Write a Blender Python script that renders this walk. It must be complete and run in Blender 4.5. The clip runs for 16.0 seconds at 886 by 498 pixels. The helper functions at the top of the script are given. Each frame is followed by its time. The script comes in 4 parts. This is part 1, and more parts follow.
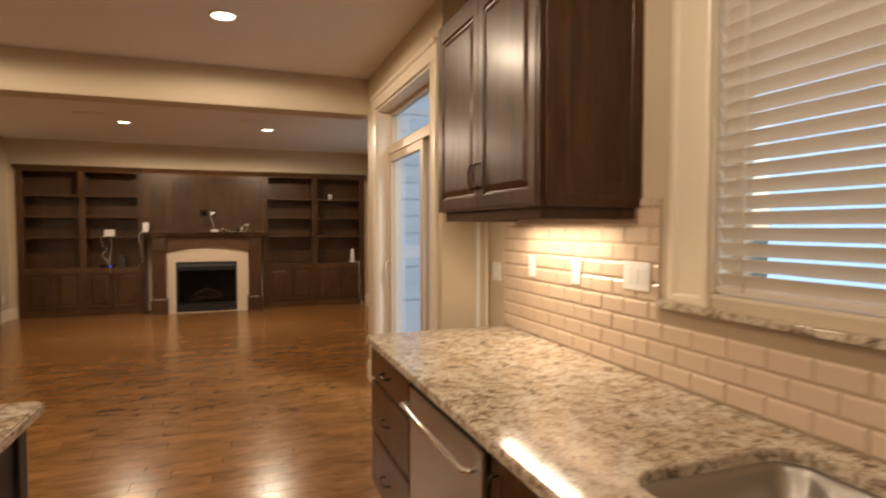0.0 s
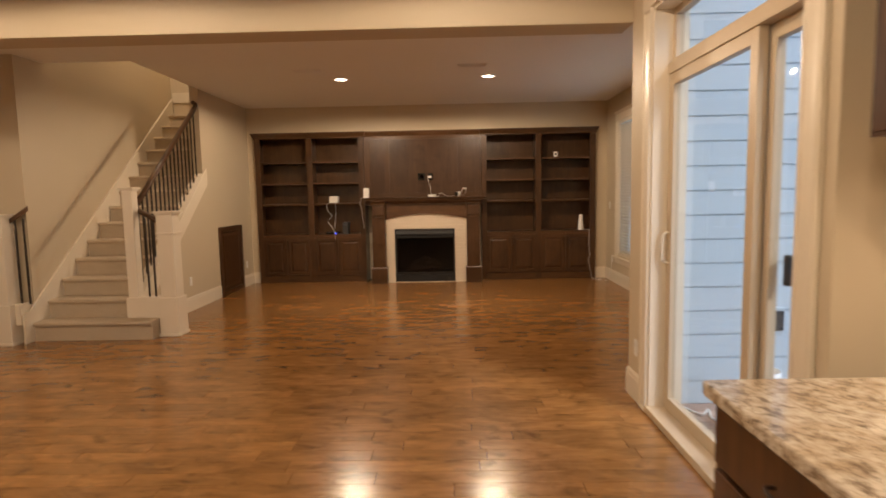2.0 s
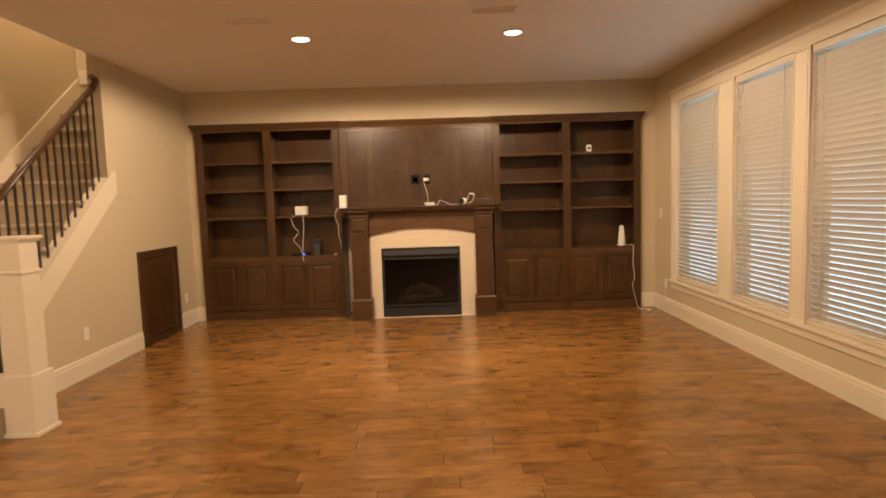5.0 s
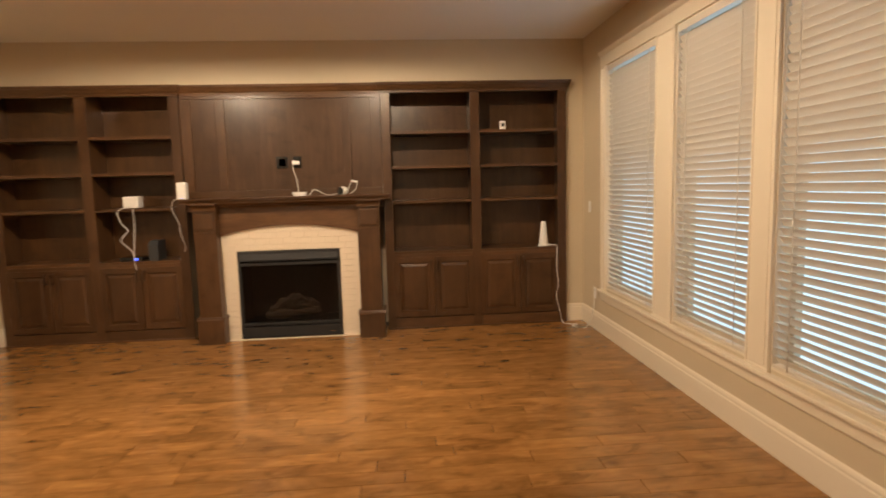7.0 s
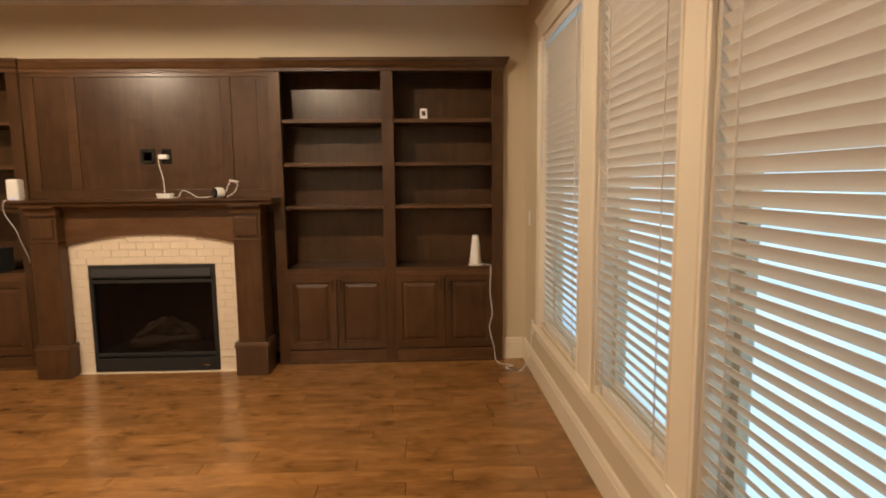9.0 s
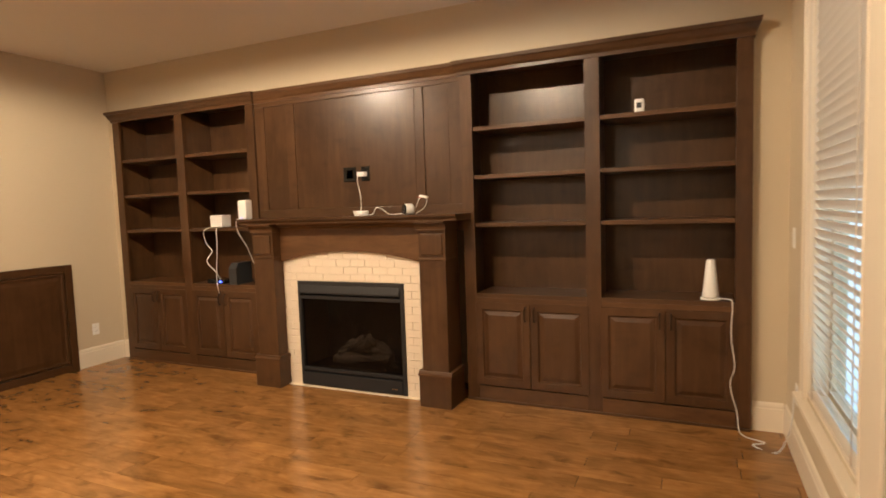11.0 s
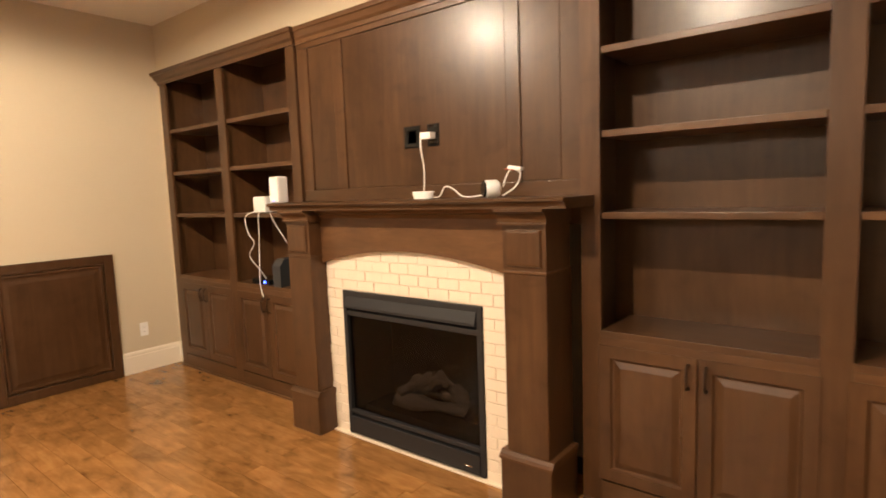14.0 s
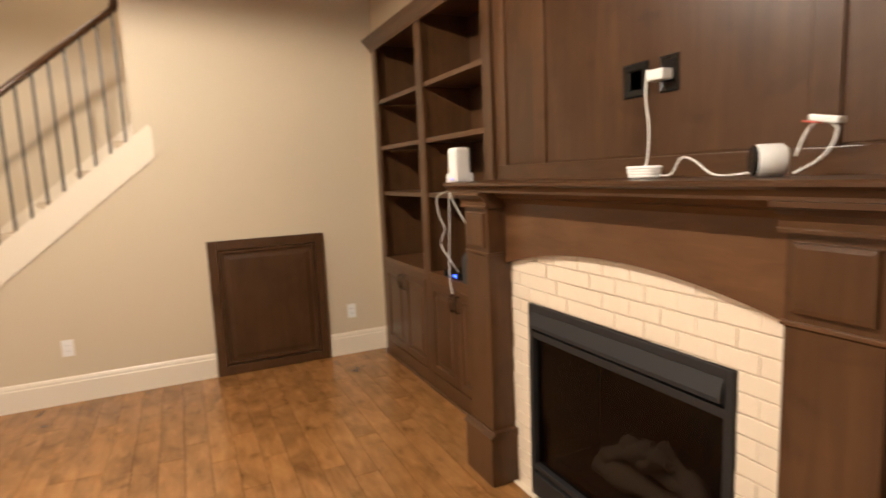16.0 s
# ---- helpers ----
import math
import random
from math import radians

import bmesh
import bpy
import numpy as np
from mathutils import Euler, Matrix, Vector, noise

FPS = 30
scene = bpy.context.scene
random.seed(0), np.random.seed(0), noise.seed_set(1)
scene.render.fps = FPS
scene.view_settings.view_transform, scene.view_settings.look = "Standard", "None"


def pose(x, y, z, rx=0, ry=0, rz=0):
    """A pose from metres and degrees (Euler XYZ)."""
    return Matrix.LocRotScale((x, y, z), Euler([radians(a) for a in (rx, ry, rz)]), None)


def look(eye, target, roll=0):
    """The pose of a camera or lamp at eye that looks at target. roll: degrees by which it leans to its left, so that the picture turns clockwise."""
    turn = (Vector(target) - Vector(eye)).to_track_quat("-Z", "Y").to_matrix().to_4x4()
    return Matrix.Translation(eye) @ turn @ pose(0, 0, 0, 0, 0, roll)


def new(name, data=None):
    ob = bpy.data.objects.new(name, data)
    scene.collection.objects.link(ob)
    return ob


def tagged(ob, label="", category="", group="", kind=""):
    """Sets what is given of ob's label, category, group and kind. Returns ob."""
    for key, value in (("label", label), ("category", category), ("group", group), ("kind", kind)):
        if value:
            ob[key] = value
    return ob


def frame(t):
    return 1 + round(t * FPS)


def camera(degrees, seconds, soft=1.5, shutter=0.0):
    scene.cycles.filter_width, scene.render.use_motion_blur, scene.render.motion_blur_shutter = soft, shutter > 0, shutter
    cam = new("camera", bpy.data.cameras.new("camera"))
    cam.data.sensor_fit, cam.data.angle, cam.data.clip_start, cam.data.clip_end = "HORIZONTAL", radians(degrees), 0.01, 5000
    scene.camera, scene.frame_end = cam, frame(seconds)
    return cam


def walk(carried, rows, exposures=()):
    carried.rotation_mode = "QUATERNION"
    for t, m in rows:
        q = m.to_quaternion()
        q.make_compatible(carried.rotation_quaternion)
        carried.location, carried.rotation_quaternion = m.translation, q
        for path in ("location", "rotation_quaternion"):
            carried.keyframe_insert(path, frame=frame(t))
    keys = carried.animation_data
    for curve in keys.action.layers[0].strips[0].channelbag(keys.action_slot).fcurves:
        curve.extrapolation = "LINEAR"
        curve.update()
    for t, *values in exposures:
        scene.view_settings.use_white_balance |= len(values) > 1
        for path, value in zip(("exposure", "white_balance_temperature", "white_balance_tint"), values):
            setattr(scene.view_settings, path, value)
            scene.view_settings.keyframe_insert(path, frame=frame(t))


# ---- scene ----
cam = camera(76.8, 16.0, soft=1.7, shutter=0.5)
PATH = [
    (0, (-0.018, -0.142, 1.513), (0.667, 1.736, 1.436), -0.0),
    (0.5, (-0.046, 0.146, 1.456), (0.442, 2.077, 1.273), -0.2),
    (1, (-0.05, 0.54, 1.462), (0.247, 2.508, 1.268), -0.9),
    (1.5, (-0.006, 0.964, 1.471), (0.092, 2.952, 1.27), -0.5),
    (2, (-0.067, 1.321, 1.464), (-0.109, 3.311, 1.271), -1.1),
    (2.5, (-0.149, 1.696, 1.471), (-0.239, 3.686, 1.295), -2.0),
    (3, (-0.194, 2.088, 1.489), (-0.289, 4.079, 1.323), -0.9),
    (3.2, (-0.216, 2.243, 1.48), (-0.309, 4.235, 1.336), -0.6),
    (5.3, (-0.309, 3.749, 1.496), (-0.285, 5.74, 1.305), -1.8),
    (5.5, (-0.179, 3.895, 1.49), (-0.149, 5.883, 1.281), -1.7),
    (6, (0.126, 4.272, 1.486), (0.155, 6.262, 1.29), -1.8),
    (6.5, (0.301, 4.629, 1.497), (0.367, 6.616, 1.28), -2.4),
    (7, (0.54, 5.016, 1.492), (0.696, 6.998, 1.269), -1.6),
    (7.5, (0.812, 5.354, 1.512), (1.061, 7.322, 1.254), -1.9),
    (8, (1.152, 5.659, 1.548), (1.458, 7.616, 1.272), -2.4),
    (8.5, (1.417, 5.871, 1.545), (1.65, 7.838, 1.272), -1.0),
    (9, (1.647, 6.124, 1.538), (1.715, 8.109, 1.302), -0.6),
    (9.5, (1.722, 6.314, 1.562), (1.602, 8.303, 1.389), -1.8),
    (10, (1.951, 6.466, 1.543), (1.538, 8.417, 1.401), -1.6),
    (10.2, (1.986, 6.53, 1.523), (1.461, 8.455, 1.392), -1.7),
    (12.3, (1.983, 7.599, 1.478), (1.036, 9.349, 1.28), -1.7),
    (12.5, (1.926, 7.681, 1.482), (0.984, 9.435, 1.293), -1.5),
    (13, (1.854, 8.008, 1.48), (0.876, 9.743, 1.297), -1.3),
    (13.5, (1.676, 8.257, 1.491), (0.554, 9.901, 1.293), -2.2),
    (14, (1.479, 8.474, 1.482), (0.24, 10.029, 1.269), -2.1),
    (14.5, (1.32, 8.739, 1.47), (-0.059, 10.168, 1.229), -1.2),
    (15, (1.201, 8.959, 1.469), (-0.304, 10.249, 1.201), -1.1),
    (15.5, (1.039, 9.153, 1.465), (-0.568, 10.311, 1.187), -1.8),
    (16, (0.946, 9.349, 1.476), (-0.851, 10.186, 1.209), -2.4),
]
walk(cam, [(t, look(eye, target, roll)) for t, eye, target, roll in PATH],
     exposures=[(0, 0.95, 6500, 14), (1.5, 0.95, 6300, 15), (2.2, 1.1, 7000, 16), (3.0, 1.18, 8400, 22), (5.5, 1.52, 7050, 15), (7, 1.5, 6750, 13),
                (9, 1.3, 6600, 13), (12.5, 2.15, 6550, 13), (14.5, 2.2, 6100, 12), (16, 1.95, 5600, 10)])
# ---------------------------------------------------------------- world and light
world = bpy.data.worlds.new("world")
scene.world = world
world.use_nodes = True
wn = world.node_tree
sky = wn.nodes.new("ShaderNodeTexSky")
sky.sky_type, sky.sun_disc = "NISHITA", False
sky.sun_elevation, sky.sun_rotation = radians(35), radians(100)
bgn = wn.nodes["Background"]
wn.links.new(sky.outputs[0], bgn.inputs[0])
bgn.inputs[1].default_value = 0.15
sun = new("sun", bpy.data.lights.new("sun", "SUN"))
sun.data.energy, sun.data.angle, sun.data.color = 1.0, radians(15), (1.0, 0.97, 0.92)
sun.matrix_world = look((8, -4, 9), (2, 3, 0))


def can_lamp(x, y, z, watts, cone, blend):
    lamp = new("downlight_bulb", bpy.data.lights.new("downlight_bulb", "SPOT"))
    lamp.data.energy, lamp.data.color = watts, (1.0, 0.79, 0.55)
    lamp.data.spot_size, lamp.data.spot_blend, lamp.data.shadow_soft_size = radians(cone), blend, 0.06
    lamp.matrix_world = pose(x, y, z)


LIVING_CANS = [(-1.5, 8.69), (0.4, 8.68)]
# all but the first are unseen, added as fill for kitchen and stairs
KITCHEN_AND_FILL_CANS = [(-0.1, 4.05), (-2.4, 4.05), (-0.1, 1.3), (-2.4, 1.3), (-2.4, -1.2), (-0.1, -1.2), (-4.5, 4.3), (-4.5, 1.3)]
CEIL = 2.975
for cx, cy in LIVING_CANS:
    can_lamp(cx, cy, CEIL - 0.015, 104, 176, 0.2)
for cx, cy in KITCHEN_AND_FILL_CANS:
    can_lamp(cx, cy, CEIL - 0.015, 48, 178, 0.15)
# under-cabinet strip, then an unseen lamp added high over the stairs
for lx, ly, lz, watts, sx, sy in ((1.36, 2.25, 1.53, 4.0, 0.06, 0.75), (-4.2, 9.2, 4.9, 12, 0.4, 0.4)):
    strip = new("cabinet_and_stair_lamp", bpy.data.lights.new("cabinet_and_stair_lamp", "AREA"))
    strip.data.shape, strip.data.size, strip.data.size_y = "RECTANGLE", sx, sy
    strip.data.energy, strip.data.color = watts, (1.0, 0.80, 0.56)
    strip.matrix_world = pose(lx, ly, lz)


# ---------------------------------------------------------------- materials
def material(name, base=(0.8, 0.8, 0.8), rough=0.5, metal=0.0):
    m = bpy.data.materials.new(name)
    m.use_nodes = True
    b = m.node_tree.nodes["Principled BSDF"]
    b.inputs["Base Color"].default_value = (*base, 1)
    b.inputs["Roughness"].default_value, b.inputs["Metallic"].default_value = rough, metal
    return m, m.node_tree, b


def coords(nt, scale=(1, 1, 1), kind="Object"):
    tc, mp = nt.nodes.new("ShaderNodeTexCoord"), nt.nodes.new("ShaderNodeMapping")
    nt.links.new(tc.outputs[kind], mp.inputs[0])
    mp.inputs["Scale"].default_value = scale
    return mp


def noise_node(nt, vec, scale, detail=4.0, rough=0.55, distort=0.0):
    n = nt.nodes.new("ShaderNodeTexNoise")
    n.inputs["Scale"].default_value, n.inputs["Detail"].default_value = scale, detail
    n.inputs["Roughness"].default_value, n.inputs["Distortion"].default_value = rough, distort
    if vec is not None:
        nt.links.new(vec, n.inputs["Vector"])
    return n


def ramp(nt, fac, stops):
    r = nt.nodes.new("ShaderNodeValToRGB")
    while len(r.color_ramp.elements) < len(stops):
        r.color_ramp.elements.new(0.5)
    for e, (p, c) in zip(r.color_ramp.elements, stops):
        e.position, e.color = p, (*c, 1)
    nt.links.new(fac, r.inputs[0])
    return r


def mixed(nt, mode, fac, a, b):
    n = nt.nodes.new("ShaderNodeMix")
    n.data_type, n.blend_type = "RGBA", mode
    for sock, v in ((n.inputs[0], fac), (n.inputs[6], a), (n.inputs[7], b)):
        if isinstance(v, (int, float)):
            sock.default_value = v
        elif isinstance(v, tuple):
            sock.default_value = (*v, 1)
        else:
            nt.links.new(v, sock)
    return n.outputs[2]


def bumped(nt, b, height, strength, distance=0.002):
    n = nt.nodes.new("ShaderNodeBump")
    n.inputs["Strength"].default_value, n.inputs["Distance"].default_value = strength, distance
    nt.links.new(height, n.inputs["Height"])
    nt.links.new(n.outputs[0], b.inputs["Normal"])


def paint(name, base, rough=0.6, grain=180, strength=0.15, vary=0.06):
    m, nt, b = material(name, base, rough)
    mp = coords(nt)
    big, fine = noise_node(nt, mp.outputs[0], 0.9, 3), noise_node(nt, mp.outputs[0], grain, 2)
    dark = tuple(c * (1 - vary) for c in base)
    nt.links.new(mixed(nt, "MIX", big.outputs[0], dark, base), b.inputs["Base Color"])
    bumped(nt, b, fine.outputs[0], strength, 0.001)
    return m


def stained_wood(name, tones, axis="Z", rough=0.32, random_from="Object", spread=0.25, knots=0.35, coat=0.15, smudge=0.0):
    """Stained timber with grain along one axis, blotches and small dark knots."""
    m, nt, b = material(name, tones[1], rough)
    stretch = {"X": (1.8, 9, 9), "Y": (14, 0.9, 14), "Z": (7, 7, 0.7)}[axis]
    even = {"X": (2.0, 4, 4), "Y": (5, 1.2, 5), "Z": (3, 3, 1.4)}[axis]
    tc = nt.nodes.new("ShaderNodeTexCoord")
    if random_from == "Object":
        rnd = nt.nodes.new("ShaderNodeObjectInfo").outputs["Random"]
    else:
        rnd = nt.nodes.new("ShaderNodeNewGeometry").outputs["Random Per Island"]
    shift = nt.nodes.new("ShaderNodeVectorMath")
    shift.operation = "MULTIPLY_ADD"
    comb = nt.nodes.new("ShaderNodeCombineXYZ")
    for k in range(3):
        nt.links.new(rnd, comb.inputs[k])
    nt.links.new(comb.outputs[0], shift.inputs[0])
    shift.inputs[1].default_value = (37, 53, 71)
    nt.links.new(tc.outputs["Object"], shift.inputs[2])
    mp, mq = nt.nodes.new("ShaderNodeMapping"), nt.nodes.new("ShaderNodeMapping")
    mp.inputs["Scale"].default_value, mq.inputs["Scale"].default_value = stretch, even
    nt.links.new(shift.outputs[0], mp.inputs[0]), nt.links.new(shift.outputs[0], mq.inputs[0])
    grain = noise_node(nt, mp.outputs[0], 3.0, 4, 0.55, 0.7)
    blotch = noise_node(nt, mq.outputs[0], 1.1, 4, 0.6, 0.8)
    c1 = ramp(nt, grain.outputs[0], [(0.25, tones[0]), (0.55, tones[1]), (0.8, tones[2])]).outputs[0]
    shade = ramp(nt, blotch.outputs[0], [(0.28, (0.58, 0.54, 0.5)), (0.5, (0.95, 0.94, 0.93)), (0.72, (1.2, 1.18, 1.16))]).outputs[0]
    c2 = mixed(nt, "MULTIPLY", knots * 2 if knots < 0.5 else 1.0, c1, shade)
    if smudge:
        mr = nt.nodes.new("ShaderNodeMapping")
        mr.inputs["Scale"].default_value = (4.8, 8, 8)
        nt.links.new(shift.outputs[0], mr.inputs[0])
        spots = noise_node(nt, mr.outputs[0], 1.0, 3, 0.55, 0.6)
        c2 = mixed(nt, "MULTIPLY", smudge, c2, ramp(nt, spots.outputs[0], [(0.28, (0.36, 0.31, 0.26)), (0.44, (0.9, 0.88, 0.86)), (0.6, (1.0, 1.0, 1.0)), (0.75, (1.18, 1.15, 1.1))]).outputs[0])
    vr = nt.nodes.new("ShaderNodeMapRange")
    nt.links.new(rnd, vr.inputs[0])
    vr.inputs[3].default_value, vr.inputs[4].default_value = 1 - spread, 1 + spread
    hsv = nt.nodes.new("ShaderNodeHueSaturation")
    nt.links.new(c2, hsv.inputs["Color"]), nt.links.new(vr.outputs[0], hsv.inputs["Value"])
    nt.links.new(hsv.outputs[0], b.inputs["Base Color"])
    rr = nt.nodes.new("ShaderNodeMapRange")
    nt.links.new(blotch.outputs[0], rr.inputs[0])
    rr.inputs[3].default_value, rr.inputs[4].default_value = rough * 0.8, rough * 1.3
    nt.links.new(rr.outputs[0], b.inputs["Roughness"])
    b.inputs["Specular IOR Level"].default_value = 0.5 if axis == "X" and smudge > 0.5 else 0.32
    b.inputs["Coat Weight"].default_value, b.inputs["Coat Roughness"].default_value = coat, 0.22
    bumped(nt, b, grain.outputs[0], 0.06, 0.001)
    return m


WALL = paint("wall_paint", (0.58, 0.49, 0.35), 0.55)
CEILP = paint("ceiling_paint", (0.82, 0.79, 0.74), 0.8, 90, 0.35)
TRIM = paint("white_trim_paint", (0.74, 0.66, 0.53), 0.35, 60, 0.05, 0.03)
WOOD = stained_wood("dark_walnut_stain", [(0.06, 0.027, 0.0105), (0.074, 0.0355, 0.0145), (0.09, 0.0445, 0.019)], spread=0.12, smudge=0.35)
WOODX = stained_wood("dark_walnut_stain_level", [(0.068, 0.031, 0.0122), (0.089, 0.043, 0.018), (0.112, 0.056, 0.0245)], "X")
KWOOD = stained_wood("kitchen_cabinet_stain", [(0.032, 0.012, 0.0042), (0.068, 0.028, 0.0095), (0.11, 0.05, 0.018)], rough=0.34, coat=0.12, smudge=0.4)
FLOORT = [(0.25, 0.116, 0.034), (0.31, 0.152, 0.047), (0.365, 0.19, 0.062)]
PLANK = stained_wood("oak_floor_plank", FLOORT, "X", 0.2, "Object", 0.1, 0.42, 0.1, 0.7)
PLANKJ = stained_wood("oak_floor_planks", FLOORT, "X", 0.2, "Island", 0.1, 0.42, 0.1, 0.7)
DARK = material("floor_joint", (0.03, 0.016, 0.008), 0.8)[0]
BLACK = paint("black_metal", (0.009, 0.009, 0.01), 0.6, 300, 0.1)
BRONZE = material("oil_rubbed_bronze", (0.045, 0.03, 0.022), 0.4, 0.8)[0]
IRON = paint("dark_iron", (0.03, 0.022, 0.018), 0.5, 200, 0.1)
PLASTIC = material("white_plastic", (0.78, 0.77, 0.74), 0.35)[0]
GREYP = material("dark_grey_plastic", (0.03, 0.033, 0.036), 0.4)[0]
GLOSSB = material("glossy_black_plastic", (0.01, 0.01, 0.01), 0.12)[0]
RED = material("red_label", (0.5, 0.08, 0.05), 0.5)[0]
BLUELBL = material("blue_label", (0.06, 0.05, 0.32), 0.5)[0]
STEEL = material("brushed_steel", (0.42, 0.4, 0.37), 0.3, 1.0)[0]
CHROME = material("bright_chrome", (0.8, 0.8, 0.8), 0.12, 1.0)[0]
BRICK = paint("cream_painted_brick", (0.76, 0.65, 0.51), 0.5, 45, 0.3, 0.1)
GROUT = paint("cream_mortar", (0.76, 0.65, 0.51), 0.8, 120, 0.3)
TILE = paint("glazed_travertine_tile", (0.62, 0.49, 0.37), 0.22, 30, 0.08, 0.12)
TGROUT = paint("tile_grout", (0.36, 0.27, 0.18), 0.8, 120, 0.3)
SIDING = paint("painted_lap_siding", (0.5, 0.6, 0.67), 0.6, 60, 0.2)
DECK = stained_wood("deck_boards", [(0.32, 0.22, 0.18), (0.48, 0.36, 0.3), (0.6, 0.48, 0.41)], "Y", 0.7, "Island", coat=0)
VINYL = paint("tan_vinyl_frame", (0.54, 0.44, 0.31), 0.4, 60, 0.03)
SLAT = paint("white_blind_slat", (0.66, 0.60, 0.51), 0.45, 40, 0.04)
STONE = paint("ceramic_log", (0.2, 0.16, 0.13), 0.9, 25, 1.0, 0.5)

CARPET, nt, b = material("beige_carpet", (0.5, 0.42, 0.31), 0.95)
mp = coords(nt)
n1, n2 = noise_node(nt, mp.outputs[0], 220, 3), noise_node(nt, mp.outputs[0], 6, 3)
nt.links.new(mixed(nt, "MULTIPLY", 0.2, ramp(nt, n1.outputs[0], [(0.3, (0.46, 0.36, 0.25)), (0.7, (0.68, 0.57, 0.42))]).outputs[0], n2.outputs[0]), b.inputs["Base Color"])
bumped(nt, b, n1.outputs[0], 0.9, 0.006)

GRANITE, nt, b = material("speckled_granite", (0.6, 0.5, 0.4), 0.12)
mp = coords(nt)
g1, g2 = noise_node(nt, mp.outputs[0], 22, 8, 0.75, 0.5), noise_node(nt, mp.outputs[0], 75, 6, 0.7, 0.3)
g3 = noise_node(nt, mp.outputs[0], 5, 4, 0.6, 1.0)
base = ramp(nt, g1.outputs[0], [(0.34, (0.12, 0.09, 0.07)), (0.43, (0.36, 0.29, 0.22)), (0.5, (0.64, 0.57, 0.47)), (0.7, (0.76, 0.71, 0.63))]).outputs[0]
speck = ramp(nt, g2.outputs[0], [(0.36, (0.12, 0.09, 0.08)), (0.44, (0.75, 0.72, 0.68)), (0.6, (1, 1, 1))]).outputs[0]
veil = ramp(nt, g3.outputs[0], [(0.35, (0.72, 0.62, 0.5)), (0.6, (1, 1, 1))]).outputs[0]
nt.links.new(mixed(nt, "MULTIPLY", 0.8, mixed(nt, "MULTIPLY", 0.85, base, speck), veil), b.inputs["Base Color"])

def clear_pane(name, tint, rough, least):
    """Thin glass: clear to look through, with more gloss at a glancing angle."""
    m = bpy.data.materials.new(name)
    m.use_nodes = True
    gt = m.node_tree
    gt.nodes.clear()
    out = gt.nodes.new("ShaderNodeOutputMaterial")
    mixer, clear, gloss, edge = (gt.nodes.new(k) for k in ("ShaderNodeMixShader", "ShaderNodeBsdfTransparent", "ShaderNodeBsdfGlossy", "ShaderNodeLayerWeight"))
    gloss.inputs["Roughness"].default_value = rough
    clear.inputs[0].default_value = (*tint, 1)
    edge.inputs[0].default_value = 0.5
    power, scale = gt.nodes.new("ShaderNodeMath"), gt.nodes.new("ShaderNodeMath")
    power.operation, power.inputs[1].default_value = "POWER", 4.0
    scale.operation, scale.inputs[1].default_value, scale.inputs[2].default_value = "MULTIPLY_ADD", 0.5, least
    gt.links.new(edge.outputs["Facing"], power.inputs[0]), gt.links.new(power.outputs[0], scale.inputs[0])
    gt.links.new(scale.outputs[0], mixer.inputs[0]), gt.links.new(clear.outputs[0], mixer.inputs[1])
    gt.links.new(gloss.outputs[0], mixer.inputs[2]), gt.links.new(mixer.outputs[0], out.inputs[0])
    return m


GLASS = clear_pane("window_glass", (0.95, 0.97, 0.98), 0.01, 0.03)
SMOKE = clear_pane("smoked_glass", (0.36, 0.33, 0.31), 0.15, 0.02)


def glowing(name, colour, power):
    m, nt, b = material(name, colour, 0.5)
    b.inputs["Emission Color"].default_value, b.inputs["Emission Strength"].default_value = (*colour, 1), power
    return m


BULB = glowing("lit_bulb_lens", (1.0, 0.86, 0.68), 4)
LED = glowing("blue_status_led", (0.05, 0.1, 1.0), 2)
# emission replaces daylight from the sky outside the windows
SKYDROP = glowing("glowing_sky_stand_in", (0.56, 0.8, 1.0), 0.44)


# ---------------------------------------------------------------- mesh helpers
def box(bm, x0, x1, y0, y1, z0, z1, bevel=0.0):
    """A box between two corners, with its edges rounded by bevel."""
    made = bmesh.ops.create_cube(bm, size=1.0, matrix=Matrix.Translation(((x0 + x1) / 2, (y0 + y1) / 2, (z0 + z1) / 2)) @ Matrix.Diagonal((abs(x1 - x0), abs(y1 - y0), abs(z1 - z0), 1)))
    if bevel:
        edges = list({e for v in made["verts"] for e in v.link_edges})
        bmesh.ops.bevel(bm, geom=edges, offset=bevel, segments=2, affect="EDGES", profile=0.6)
    return bm


def boxes(*items, bevel=0.0):
    bm = bmesh.new()
    for it in items:
        box(bm, *it, bevel=bevel)
    return bm


def extruded(outline, x0, x1, axis="X"):
    """A prism: an outline of pairs in the plane across the axis, drawn out from x0 to x1."""
    bm = bmesh.new()
    put = {"X": lambda a, u, v: (a, u, v), "Y": lambda a, u, v: (u, a, v), "Z": lambda a, u, v: (u, v, a)}[axis]
    ends = [[bm.verts.new(put(a, u, v)) for u, v in outline] for a in (x0, x1)]
    n = len(outline)
    for i in range(n):
        bm.faces.new((ends[0][i], ends[0][(i + 1) % n], ends[1][(i + 1) % n], ends[1][i]))
    bm.faces.new(ends[0][::-1]), bm.faces.new(ends[1])
    bmesh.ops.recalc_face_normals(bm, faces=bm.faces)
    return bm


